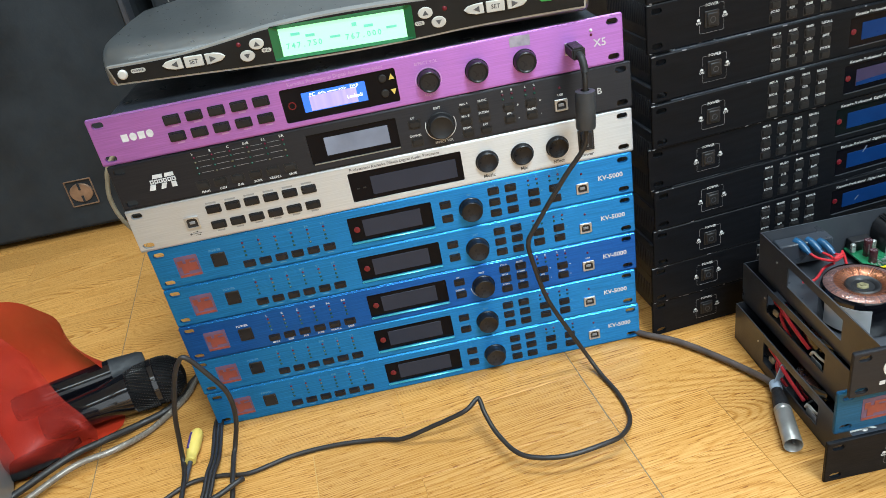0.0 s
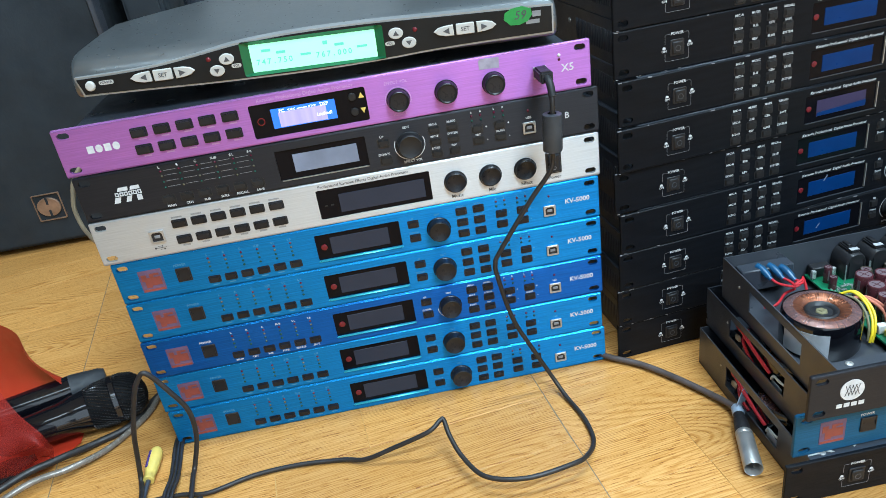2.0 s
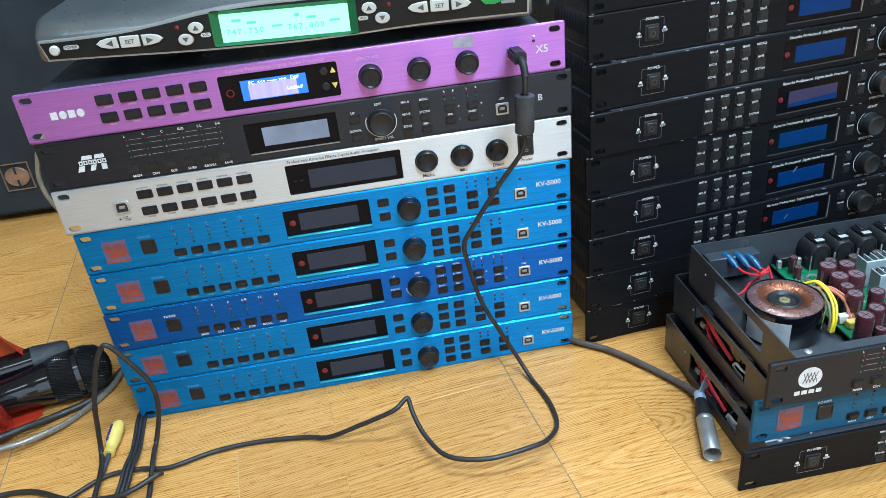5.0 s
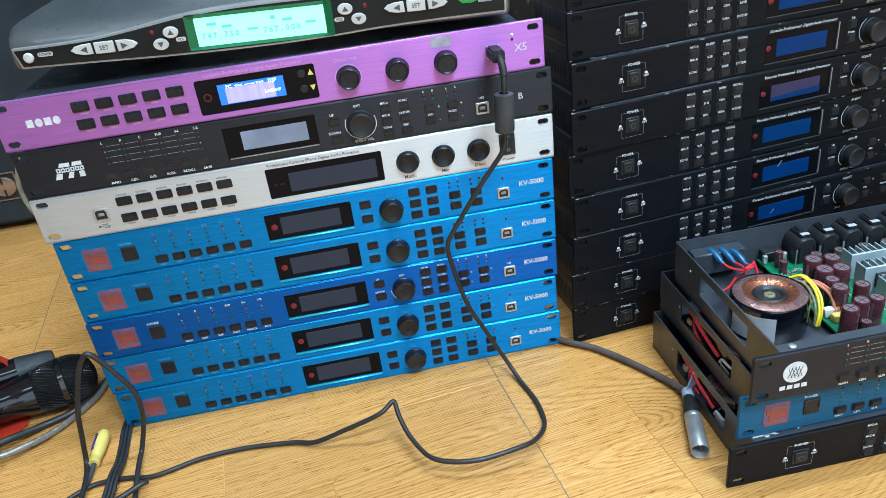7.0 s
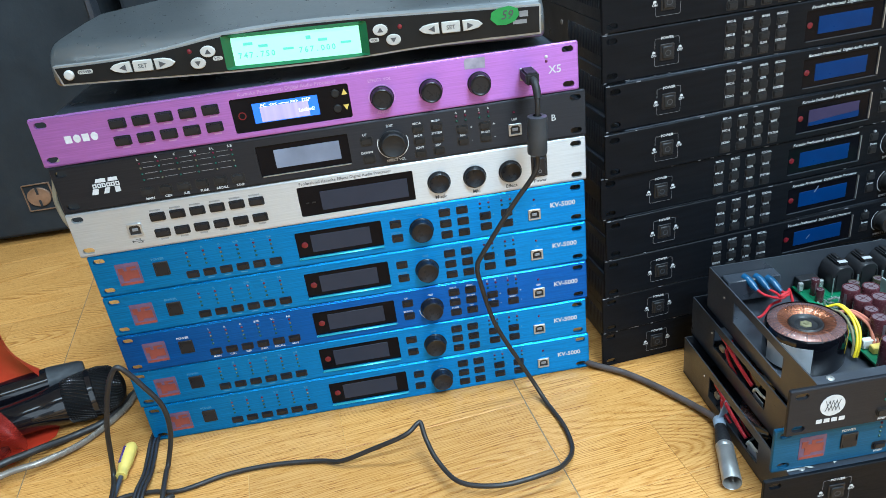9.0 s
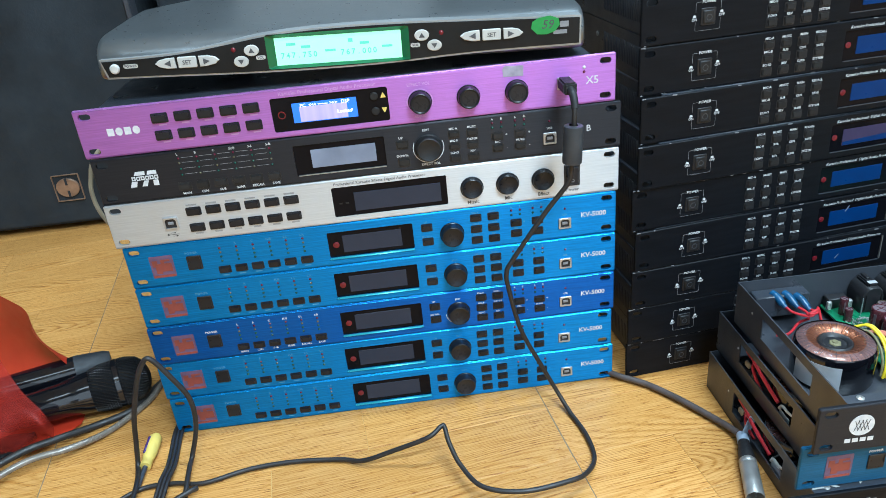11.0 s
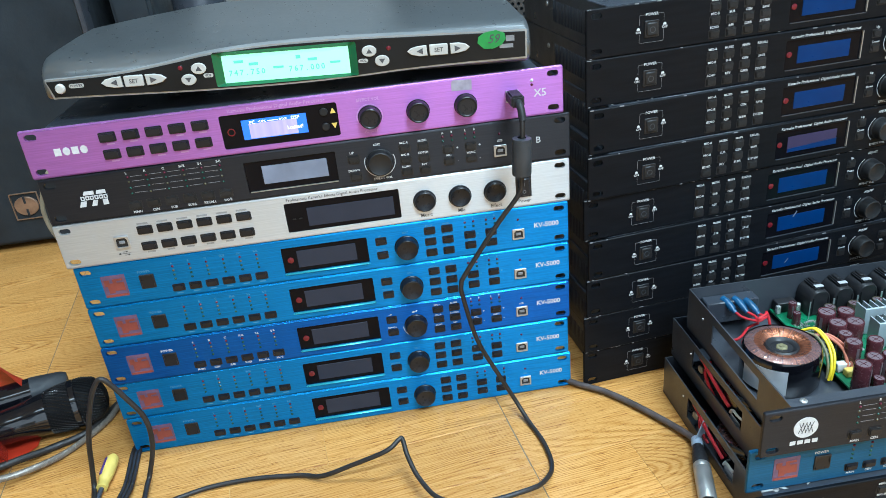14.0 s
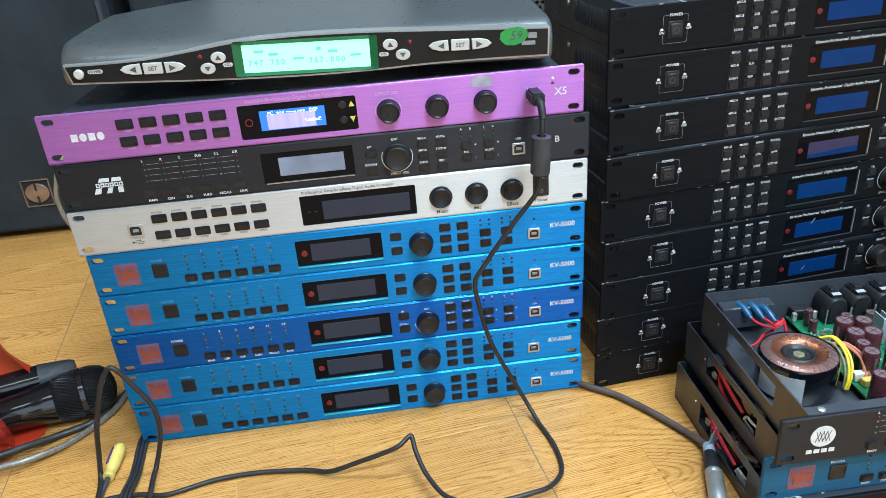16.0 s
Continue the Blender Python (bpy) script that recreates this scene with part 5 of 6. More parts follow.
for i in range(len(va)):
    j = (i + 1) % len(va)
    bz.faces.new((va[i], va[j], vb[j], vb[i]))
for f in bz.faces:
    f.normal_update()
    if f.normal.y > 0:
        f.normal_flip()
part("display_bezel", bz, M_BEZEL, fas, "sloping bezel added for the green glow around the display", False)
disp = part("display", box(0.1505, 0.2610, FY + 0.0040, FY + 0.0050, 0.0035, 0.0280), M_LCDGREEN, fas, "glowing pale green display", False)
DY = FY + 0.0040


def digits(s, x, z, size):
    for k, ch in enumerate(s):
        text(disp, ch, x + (k - 3) * 0.0047, z, size, M_LCDDIGIT, y=DY - 0.0003, bold=0.0001, name="display_digit")


digits("747.750", 0.1710, 0.0120, 0.0066)
digits("767.000", 0.2230, 0.0120, 0.0066)
for x, z, w, h in ((0.165, 0.0215, 0.008, 0.0022), (0.1775, 0.0188, 0.008, 0.0022), (0.1985, 0.0145, 0.009, 0.0018), (0.2165, 0.0218, 0.004, 0.0030), (0.2285, 0.0190, 0.008, 0.0022), (0.2480, 0.0150, 0.009, 0.0018)):
    bar(disp, x, z, w, h, M_LCDDIGIT, DY - 0.0003)


def arrow_keys(x, z):
    k = part("arrow_key", plate([(x - 0.0275, z + 0.0003), (x - 0.024, z + 0.0030), (x - 0.018, z + 0.0042), (x - 0.0105, z + 0.0046), (x - 0.0100, z - 0.0042), (x - 0.017, z - 0.0044), (x - 0.024, z - 0.0026)], [], FY - 0.0020, FY, 0.0005), M_KEYWHITE, fas, "pale grey arrow key")
    part("arrow_mark", plate([(x - 0.0195, z), (x - 0.0140, z - 0.0026), (x - 0.0140, z + 0.0026)], [], FY - 0.0023, FY - 0.0019), M_INK, k, "", False)
    k = part("set_key", plate(rrect(x - 0.0080, x + 0.0080, z - 0.0045, z + 0.0048, 0.0008, 2), [], FY - 0.0020, FY, 0.0005), M_KEYWHITE, fas, "pale grey square key")
    text(k, "SET", x, z, 0.0050, M_INK, y=FY - 0.0022)
    k = part("arrow_key", plate([(x + 0.0275, z + 0.0003), (x + 0.024, z - 0.0026), (x + 0.017, z - 0.0040), (x + 0.0105, z - 0.0044), (x + 0.0100, z + 0.0046), (x + 0.018, z + 0.0046), (x + 0.024, z + 0.0032)], [], FY - 0.0020, FY, 0.0005), M_KEYWHITE, fas, "pale grey arrow key")
    part("arrow_mark", plate([(x + 0.0195, z), (x + 0.0140, z + 0.0026), (x + 0.0140, z - 0.0026)], [], FY - 0.0023, FY - 0.0019), M_INK, k, "", False)


def vol_keys(xu, zu, xd, zd, xv, zv, xr, zr):
    for x, z, s in ((xu, zu, 1), (xd, zd, -1)):
        k = part("volume_key", plate([(x + 0.0064 * math.cos(a), z + 0.0047 * math.sin(a)) for a in [2 * math.pi * i / 20 for i in range(20)]], [], FY - 0.0018, FY, 0.0005), M_KEYWHITE, fas, "pale oval key")
        part("arrow_mark", plate([(x - 0.0026, z - 0.0018 * s), (x + 0.0026, z - 0.0018 * s), (x, z + 0.0022 * s)], [], FY - 0.0021, FY - 0.0017), M_INK, k, "", False)
    b = part("key_label", plate(rrect(xv - 0.0042, xv + 0.0042, zv - 0.0017, zv + 0.0017, 0.0016, 3), [], FY - 0.0003, FY), M_KEYWHITE, fas, "", False)
    text(b, "VOL", xv, zv, 0.0030, M_INK, y=FY - 0.0005)
    put("status_led", cached(("led", 0.0019, M_LEDRED.name), lambda: mesh_of(lathe([(0.0022, -0.0002), (0.0019, 0.0003), (0.001, 0.0009), (0, 0.0010)], 12, FACE), M_IR, "led")), fas, (xr, FY, zr), "dim red indicator")


arrow_keys(0.0755, 0.0135)
arrow_keys(0.3390, 0.0190)
vol_keys(0.1315, 0.0195, 0.1215, 0.0108, 0.1385, 0.0130, 0.1160, 0.0208)
vol_keys(0.2785, 0.0225, 0.2890, 0.0135, 0.2725, 0.0145, 0.2955, 0.0235)
part("power_button", lathe([(0.0042, 0), (0.0041, 0.0018), (0.0032, 0.0026), (0, 0.0028)], 24, Matrix.Translation((0.0130, FY, 0.0118)) @ FACE), M_KEYWHITE, fas, "round pale power button")
pl = part("key_label", plate(rrect(0.0205, 0.0330, 0.0115, 0.0150, 0.0016, 3), [], FY - 0.0003, FY), M_KEYWHITE, fas, "", False)
text(pl, "POWER", 0.02675, 0.01325, 0.0030, M_INK, y=FY - 0.0005)
bar(fas, 0.4025, 0.0238, 0.0075, 0.0048, M_PRINTDIM, FY - 0.0002)
bar(fas, 0.3990, 0.0175, 0.0120, 0.0034, M_PRINTDIM, FY - 0.0002)
st = part("sticker", plate([(0.3735, 0.0215), (0.3790, 0.0165), (0.3870, 0.0160), (0.3945, 0.0185), (0.3985, 0.0235), (0.3975, 0.0285), (0.3900, 0.0315), (0.3800, 0.0300), (0.3745, 0.0270)], [], FY - 0.0007, FY - 0.0003), M_GREENSTICK, rec, "green paper sticker with handwritten number", False)
text(st, "59", 0.3875, 0.0240, 0.0105, M_INK, y=FY - 0.0009, shear=0.25)
for x, tall in ((0.09, 0.0161), (0.37, 0.0078)):
    foot = mesh_of(lathe([(0, -tall), (0.007, -tall), (0.0075, -tall + 0.001), (0.0075, 0.0005), (0, 0.0005)], 16), M_RUBBER, "foot")
    for y in (0.06, 0.14):
        put("foot", foot, rec, (x, y, 0))

# ---------------- cables ----------------
usb = thing("usb_cable", "black USB cable plugged into the purple processor, trailing over floor", "cable")
part("plug", box(0.4235, 0.4355, -0.0240, 0.0005, 0.3285, 0.3390, 0.0016, seg=2), M_RUBBER, usb, "moulded black plug")
part("strain_relief", tube([(0.4297, -0.022, 0.3335), (0.4300, -0.031, 0.3300), (0.4303, -0.036, 0.3200)], 0.0034, 14), M_RUBBER, usb)
part("cord", tube([(0.4300, -0.030, 0.331), (0.4295, -0.0365, 0.318), (0.4285, -0.038, 0.304), (0.4265, -0.038, 0.272), (0.4235, -0.037, 0.253), (0.4020, -0.034, 0.224), (0.3690, -0.030, 0.175),
                   (0.3640, -0.030, 0.164), (0.3645, -0.030, 0.150), (0.3750, -0.030, 0.098), (0.3940, -0.030, 0.052), (0.4095, -0.034, 0.018), (0.4180, -0.052, 0.0045), (0.4255, -0.088, 0.0035), (0.4245, -0.121, 0.0035), (0.4105, -0.1461, 0.0110),
                   (0.3920, -0.1590, 0.0170), (0.3490, -0.1649, 0.0180), (0.3140, -0.1531, 0.0180), (0.2973, -0.1248, 0.0200), (0.2894, -0.1011, 0.0280), (0.2869, -0.0871, 0.0360), (0.2836, -0.0863, 0.0365), (0.2697, -0.0945, 0.0320),
                   (0.2344, -0.0904, 0.0180), (0.2046, -0.0859, 0.0070), (0.1820, -0.076, 0.0035), (0.1360, -0.070, 0.0035), (0.0920, -0.072, 0.0035), (0.0490, -0.083, 0.0035), (0.0210, -0.078, 0.0035),
                   (-0.0110, -0.079, 0.0035), (-0.0390, -0.098, 0.0035), (-0.0700, -0.122, 0.0035), (-0.1300, -0.170, 0.0035)], 0.0023, 10, 8), M_CABLE, usb, "thin black cord")
fer = part("ferrite_bead", lathe([(0.004, -0.0175), (0.0085, -0.0168), (0.0088, -0.015), (0.0088, 0.015), (0.0085, 0.0168), (0.004, 0.0175)], 24), M_FERRITE, usb, "grey-black ferrite sleeve")
fer.matrix_basis = pose(0.4274, -0.0380, 0.2885, 0, 3, 0)

c2 = thing("microphone_cable", "looped black cable hanging before the processor corner", "cable")
part("cord", tube([(-0.012, -0.121, 0.0105), (-0.015, -0.078, 0.0105), (-0.022, -0.050, 0.0075), (-0.019, -0.045, 0.030), (-0.012, -0.045, 0.064), (0.001, -0.045, 0.103), (0.011, -0.045, 0.123), (0.020, -0.045, 0.128),
                   (0.034, -0.045, 0.104), (0.045, -0.045, 0.077), (0.0435, -0.045, 0.045), (0.034, -0.050, 0.014), (0.0325, -0.062, 0.0095), (0.035, -0.090, 0.0095), (0.036, -0.118, 0.0040), (0.036, -0.160, 0.0040), (0.025, -0.22, 0.0040)], 0.0025, 10), M_CABLE, c2)
c3 = thing("cable_bundle", "flat bundle of three dark cables lying on the floor", "cable")
for k in range(3):
    dx = -0.0038 + 0.0038 * k
    part("cord", tube([(0.012 + dx, 0.030, 0.0036), (0.0065 + dx, 0.004, 0.0036), (0.0090 + dx, -0.030, 0.0036), (0.0115 + dx, -0.055, 0.0060), (0.0110 + dx, -0.079, 0.0092), (0.0100 + dx, -0.101, 0.0068), (0.0060 + dx, -0.130, 0.0036), (-0.002 + dx, -0.180, 0.0036)], 0.0020, 8), M_CABLE, c3)
c4 = thing("audio_cable", "curling black cable lying loose on the floor", "cable")
part("cord", tube([(-0.175, -0.105, 0.0036), (-0.120, -0.087, 0.0036), (-0.108, -0.079, 0.0036), (-0.077, -0.083, 0.0036), (-0.036, -0.107, 0.0070), (0.003, -0.117, 0.0105), (0.023, -0.115, 0.0130), (0.042, -0.103, 0.0140), (0.047, -0.098, 0.0120)], 0.0027, 10), M_CABLE, c4)
c5 = thing("audio_cable", "black cable running past the microphones on floor", "cable")
part("cord", tube([(0.010, 0.150, 0.0042), (-0.020, 0.115, 0.0042), (-0.036, 0.092, 0.0042), (-0.055, 0.050, 0.0042), (-0.089, 0.030, 0.0042), (-0.120, 0.005, 0.0120), (-0.152, -0.016, 0.0150), (-0.22, -0.060, 0.0060), (-0.30, -0.10, 0.0042)], 0.0040, 10), M_CABLE, c5)
c6 = thing("speaker_cable", "smoky clear-sheathed cable lying on the floor", "cable")
part("cord", tube([(0.020, 0.160, 0.0040), (-0.012, 0.125, 0.0040), (-0.031, 0.101, 0.0040), (-0.041, 0.062, 0.0040), (-0.071, 0.018, 0.0040), (-0.104, -0.010, 0.0090), (-0.144, -0.028, 0.0120), (-0.21, -0.075, 0.0040), (-0.29, -0.12, 0.0040)], 0.0036, 10), M_CLEAR, c6)
c7 = thing("antenna_cable", "thin cream cable drooping behind the processor stack", "cable")
part("cord", tube([(0.030, 0.150, 0.330), (-0.010, 0.135, 0.305), (-0.039, 0.12, 0.277), (-0.049, 0.12, 0.256), (-0.053, 0.12, 0.237), (-0.049, 0.12, 0.211), (-0.035, 0.125, 0.185), (0.000, 0.140, 0.160), (0.030, 0.150, 0.150)], 0.0024, 8), M_CREAM, c7)

# XLR lead
xl = thing("xlr_cable", "grey-brown cable ending in a nickel XLR plug", "cable")
part("cord", tube([(0.440, 0.080, 0.0055), (0.470, 0.015, 0.0055), (0.482, -0.004, 0.0055), (0.509, -0.027, 0.0055), (0.534, -0.060, 0.0055), (0.5555, -0.096, 0.0060), (0.5640, -0.118, 0.0085), (0.5650, -0.128, 0.0095)], 0.0032, 12), M_GREYCABLE, xl)
d = Vector((0.5420 - 0.5650, -0.2020 + 0.1290, 0)).normalized()
turn = d.to_track_quat("Z", "X").to_matrix().to_4x4()
at = Matrix.Translation((0.5655, -0.1290, 0.0088)) @ turn @ Matrix.Diagonal((0.84, 0.84, 0.98, 1))
part("boot", lathe([(0, -0.002), (0.0050, -0.001), (0.0058, 0.004), (0.0078, 0.016), (0.0088, 0.026), (0.0090, 0.030)], 24, at), M_RUBBER, xl, "black rubber boot")
sh = part("plug_shell", lathe([(0.0086, 0.030), (0.0094, 0.031), (0.0094, 0.035), (0.0088, 0.036), (0.0094, 0.037), (0.0096, 0.060), (0.0098, 0.0765), (0.0094, 0.0772), (0.0088, 0.0765), (0.0086, 0.058), (0, 0.058)], 32, at), M_NICKEL, xl, "satin nickel plug shell")
for k in range(3):
    a = radians(90 + 120 * k)
    part("pin", lathe([(0.0012, 0.058), (0.0012, 0.070), (0.0006, 0.0715), (0, 0.0715)], 10, at @ Matrix.Translation((0.0042 * math.cos(a), 0.0042 * math.sin(a), 0))), M_CHROME, sh)
wrap = part("tape_flag", lathe([(0.0062, -0.006), (0.0066, -0.005), (0.0068, 0.004), (0.0064, 0.005)], 16, at), M_PALEBLUE, xl, "pale blue tape wrapped round the cable")
fl = part("tape_flag", box(0.0, 0.021, -0.0003, 0.0003, -0.0055, 0.0055, 0.0001), M_PALEBLUE, xl, "", False)
fl.matrix_basis = pose(0.5675, -0.1265, 0.0105, 0, -62, 22)

# ---------------- screwdriver ----------------
sd = thing("screwdriver", "stubby yellow screwdriver with indigo grip insert", "screwdriver")
sdir = Vector((-0.0100 + 0.0080, -0.0600 + 0.0110, -0.004)).normalized()
sat = Matrix.Translation((-0.0130, -0.0110, 0.0100)) @ sdir.to_track_quat("Z", "X").to_matrix().to_4x4() @ Matrix.Diagonal((0.74, 0.74, 0.74, 1))
up = sdir.to_track_quat("Z", "X").to_matrix().inverted() @ Vector((-0.55, 0, 0.8))
grip = math.atan2(up.y, up.x) - math.pi / 2
part("handle", lathe([(0, -0.004), (0.0055, -0.003), (0.0088, 0.002), (0.0096, 0.012), (0.0094, 0.030), (0.0082, 0.040), (0.0072, 0.044), (0.0078, 0.050), (0.0076, 0.055), (0, 0.056)], 10, sat), M_YELLOW, sd, "ribbed yellow handle")
part("grip_insert", box(-0.0022, 0.0022, 0.0075, 0.0102, 0.006, 0.036, 0.001), M_INDIGO, sd, "indigo grip insert").matrix_basis = sat @ Matrix.Rotation(grip, 4, "Z")
part("shaft", lathe([(0.0034, 0.055), (0.0032, 0.060), (0.0032, 0.092), (0.0026, 0.097), (0, 0.098)], 12, sat), M_GREYSTEEL, sd, "dull steel shaft")


# ---------------- microphones and bag ----------------
def microphone(tail, head, label, covered):
    t = thing("microphone", label, "microphone", None, "microphones in the bag")
    a, b = Vector(tail), Vector(head)
    m = Matrix.Translation(b) @ (b - a).to_track_quat("Z", "X").to_matrix().to_4x4()
    if covered:
        part("handle", lathe([(0, -0.140), (0.013, -0.139), (0.0155, -0.132), (0.0175, -0.06), (0.0180, -0.034), (0.0182, -0.032)], 36, m), M_GLOSS, t, "glossy black handle")
        part("end_cap", lathe([(0.0182, -0.032), (0.0180, -0.028), (0.0150, 0.000), (0.0125, 0.006), (0, 0.007)], 36, m), M_MATTGREY, t, "matt grey tapered end cap")
        return t
    part("handle", lathe([(0, -0.125), (0.014, -0.124), (0.0170, -0.117), (0.0195, -0.06), (0.0215, -0.046), (0.0235, -0.034), (0.0238, -0.030), (0, -0.030)], 40, m), M_GLOSS, t, "glossy black handle")
    prof = [(0.0232, -0.031), (0.0262, -0.018), (0.0272, -0.003), (0.0268, 0.010), (0.0235, 0.021), (0.016, 0.029), (0.006, 0.032), (0, 0.0325)]
    head_ob = part("grille", lathe([(r * 0.97, h) for r, h in prof], 40, m), M_CABLEHOLE, t, "black mesh grille")
    wires = bmesh.new()
    for k in range(40):
        pts = []
        for j in range(49):
            f = j / 48
            h = -0.030 + f * 0.059
            i = next((q for q in range(len(prof) - 1) if prof[q][1] <= h <= prof[q + 1][1]), 0)
            u = (h - prof[i][1]) / (prof[i + 1][1] - prof[i][1])
            r = prof[i][0] * (1 - u) + prof[i + 1][0] * u + (0.0004 if j % 2 else -0.0007)
            ang = 2 * math.pi * k / 40 + f * 1.3
            pts.append(m @ Vector((r * math.cos(ang), r * math.sin(ang), h)))
        tube(pts, 0.00062, 5, 2, wires)
    part("mesh_wire", wires, M_WIREMESH, head_ob, "woven dark wire mesh")
    part("grille_band", lathe([(0.0268, -0.005), (0.0282, -0.004), (0.0282, 0.001), (0.0268, 0.002)], 40, m), M_GLOSS, head_ob, "glossy black band")
    return t


microphone((-0.215, 0.0165, 0.030), (-0.067, 0.0700, 0.0290), "glossy black handheld microphone with mesh grille, in red bag", False)
microphone((-0.240, 0.058, 0.036), (-0.096, 0.1130, 0.030), "glossy black microphone body with grey end cap, in bag", True)


def plastic_bag():
    t = thing("plastic_bag", "crumpled thin red plastic bag with open mouth, holding microphones", "bag")

    def layer(name, columns, seed, crease, label, film=M_REDBAG):
        """Thin film through a net of control points, with soft creases."""
        lines = [smooth_line(col, 9) for col in columns]
        net = [smooth_line([ln[k] for ln in lines], 7) for k in range(len(lines[0]))]
        g = bmesh.new()
        grid = []
        for k, row in enumerate(net):
            out = []
            for i, p in enumerate(row):
                q = p.copy()
                hold = min(1.0, p.z / 0.02)
                ridge = 1 - 2 * abs(noise.noise(Vector((p.x * 16 + p.z * 9, p.y * 15 - p.x * 7, seed))))
                fine = noise.noise(Vector((p.x * 55, p.y * 48, p.z * 40 + seed)))
                q.z += hold * crease * (ridge - 0.3 + 0.28 * fine)
                q.y += hold * crease * 0.7 * noise.noise(Vector((p.x * 20, p.z * 22, seed + 4)))
                q.z = max(q.z, 0.0022)
                out.append(g.verts.new(q))
            grid.append(out)
        for r0, r1 in zip(grid, grid[1:]):
            for i in range(len(r0) - 1):
                g.faces.new((r0[i], r0[i + 1], r1[i + 1], r1[i]))
        ob = part(name, g, film, t, label)
        ob.data.set_sharp_from_angle(angle=radians(120))

    layer("back_layer", (
        ((-0.400, -0.060, 0.003), (-0.410, 0.050, 0.004), (-0.420, 0.150, 0.030), (-0.400, 0.190, 0.100)),
        ((-0.290, -0.045, 0.003), (-0.300, 0.040, 0.004), (-0.310, 0.150, 0.030), (-0.299, 0.169, 0.115)),
        ((-0.200, -0.015, 0.003), (-0.230, 0.050, 0.004), (-0.235, 0.145, 0.030), (-0.239, 0.159, 0.125)),
        ((-0.164, -0.005, 0.003), (-0.185, 0.070, 0.004), (-0.190, 0.135, 0.035), (-0.170, 0.124, 0.110)),
        ((-0.133, 0.007, 0.003), (-0.150, 0.075, 0.004), (-0.152, 0.125, 0.030), (-0.152, 0.095, 0.085)),
        ((-0.108, 0.038, 0.003), (-0.112, 0.085, 0.004), (-0.112, 0.115, 0.018), (-0.129, 0.091, 0.045)),
    ), 2.2, 0.004, "lower and rear layer of red film")
    layer("front_layer", (
        ((-0.400, -0.060, 0.005), (-0.410, -0.030, 0.060), (-0.400, 0.050, 0.100), (-0.400, 0.120, 0.125)),
        ((-0.290, -0.045, 0.005), (-0.300, 0.000, 0.050), (-0.300, 0.045, 0.085), (-0.302, 0.157, 0.105)),
        ((-0.200, -0.015, 0.005), (-0.198, -0.018, 0.042), (-0.226, 0.097, 0.083), (-0.232, 0.127, 0.085)),
        ((-0.164, -0.005, 0.005), (-0.162, -0.010, 0.034), (-0.158, 0.014, 0.058), (-0.154, 0.036, 0.060)),
        ((-0.145, 0.003, 0.005), (-0.142, -0.001, 0.020), (-0.125, -0.007, 0.040), (-0.125, 0.007, 0.046)),
        ((-0.135, 0.007, 0.005), (-0.133, 0.015, 0.009), (-0.122, 0.002, 0.014), (-0.122, 0.010, 0.022)),
    ), 5.1, 0.0050, "thin upper layer of red film over the handles", M_REDFILM)
    return t


plastic_bag()


def cloth_pouch():
    """Flat dark shape added for the bag's dark fold, pointed towards its mouth."""
    t = thing("cloth_pouch", "flat black shape added for the dark fold inside the red bag", "pouch", pose(-0.184, 0.001, 0.0, 0, 0, 26.1))
    bm = bmesh.new()
    rows = []
    for i in range(17):
        u = i / 16
        half = 0.019 * math.sin(math.pi * min(1.0, 0.12 + u * 0.88)) ** 0.7
        row = []
        for k in range(16):
            a = 2 * math.pi * k / 16
            z = 0.0105 + 0.0085 * math.sin(a) * (1 - 0.5 * u) + 0.0015 * noise.noise(Vector((u * 6, k * 0.7, 2.0)))
            row.append(bm.verts.new(((u - 0.5) * 0.081, half * math.cos(a), max(z, 0.0035))))
        rows.append(row)
    for r0, r1 in zip(rows, rows[1:]):
        for k in range(16):
            bm.faces.new((r0[k], r0[(k + 1) % 16], r1[(k + 1) % 16], r1[k]))
    bm.faces.new(rows[0]), bm.faces.new(list(reversed(rows[-1])))
    bmesh.ops.recalc_face_normals(bm, faces=bm.faces)
    part("pouch_body", bm, M_CABLEHOLE, t)
    return t


cloth_pouch()

case = thing("equipment_case", "pale grey metal equipment case standing on the floor", "case", pose(-0.224, 0.022, 0, 0, 0, 20.5))
part("body", box(-0.30, 0.0, -0.30, 0.0, 0.004, 0.074, 0.003), M_SHELLTRIM, case, "pale grey painted side")
part("lid", box(-0.302, 0.002, -0.302, 0.002, 0.074, 0.086, 0.003), M_GREYSTEEL, case, "darker grey lid")
part("edge_trim", box(-0.3025, 0.0028, -0.3025, 0.0028, 0.0725, 0.0752, 0.0008), M_WHITEPL, case, "white edge strip")
for x in (-0.27, -0.03):
    for y in (-0.27, -0.03):
        put("foot", cached(("foot2",), lambda: mesh_of(lathe([(0.008, 0), (0.009, 0.002), (0.009, 0.0045), (0, 0.0045)], 14), M_RUBBER, "foot")), case, (x, y, 0))


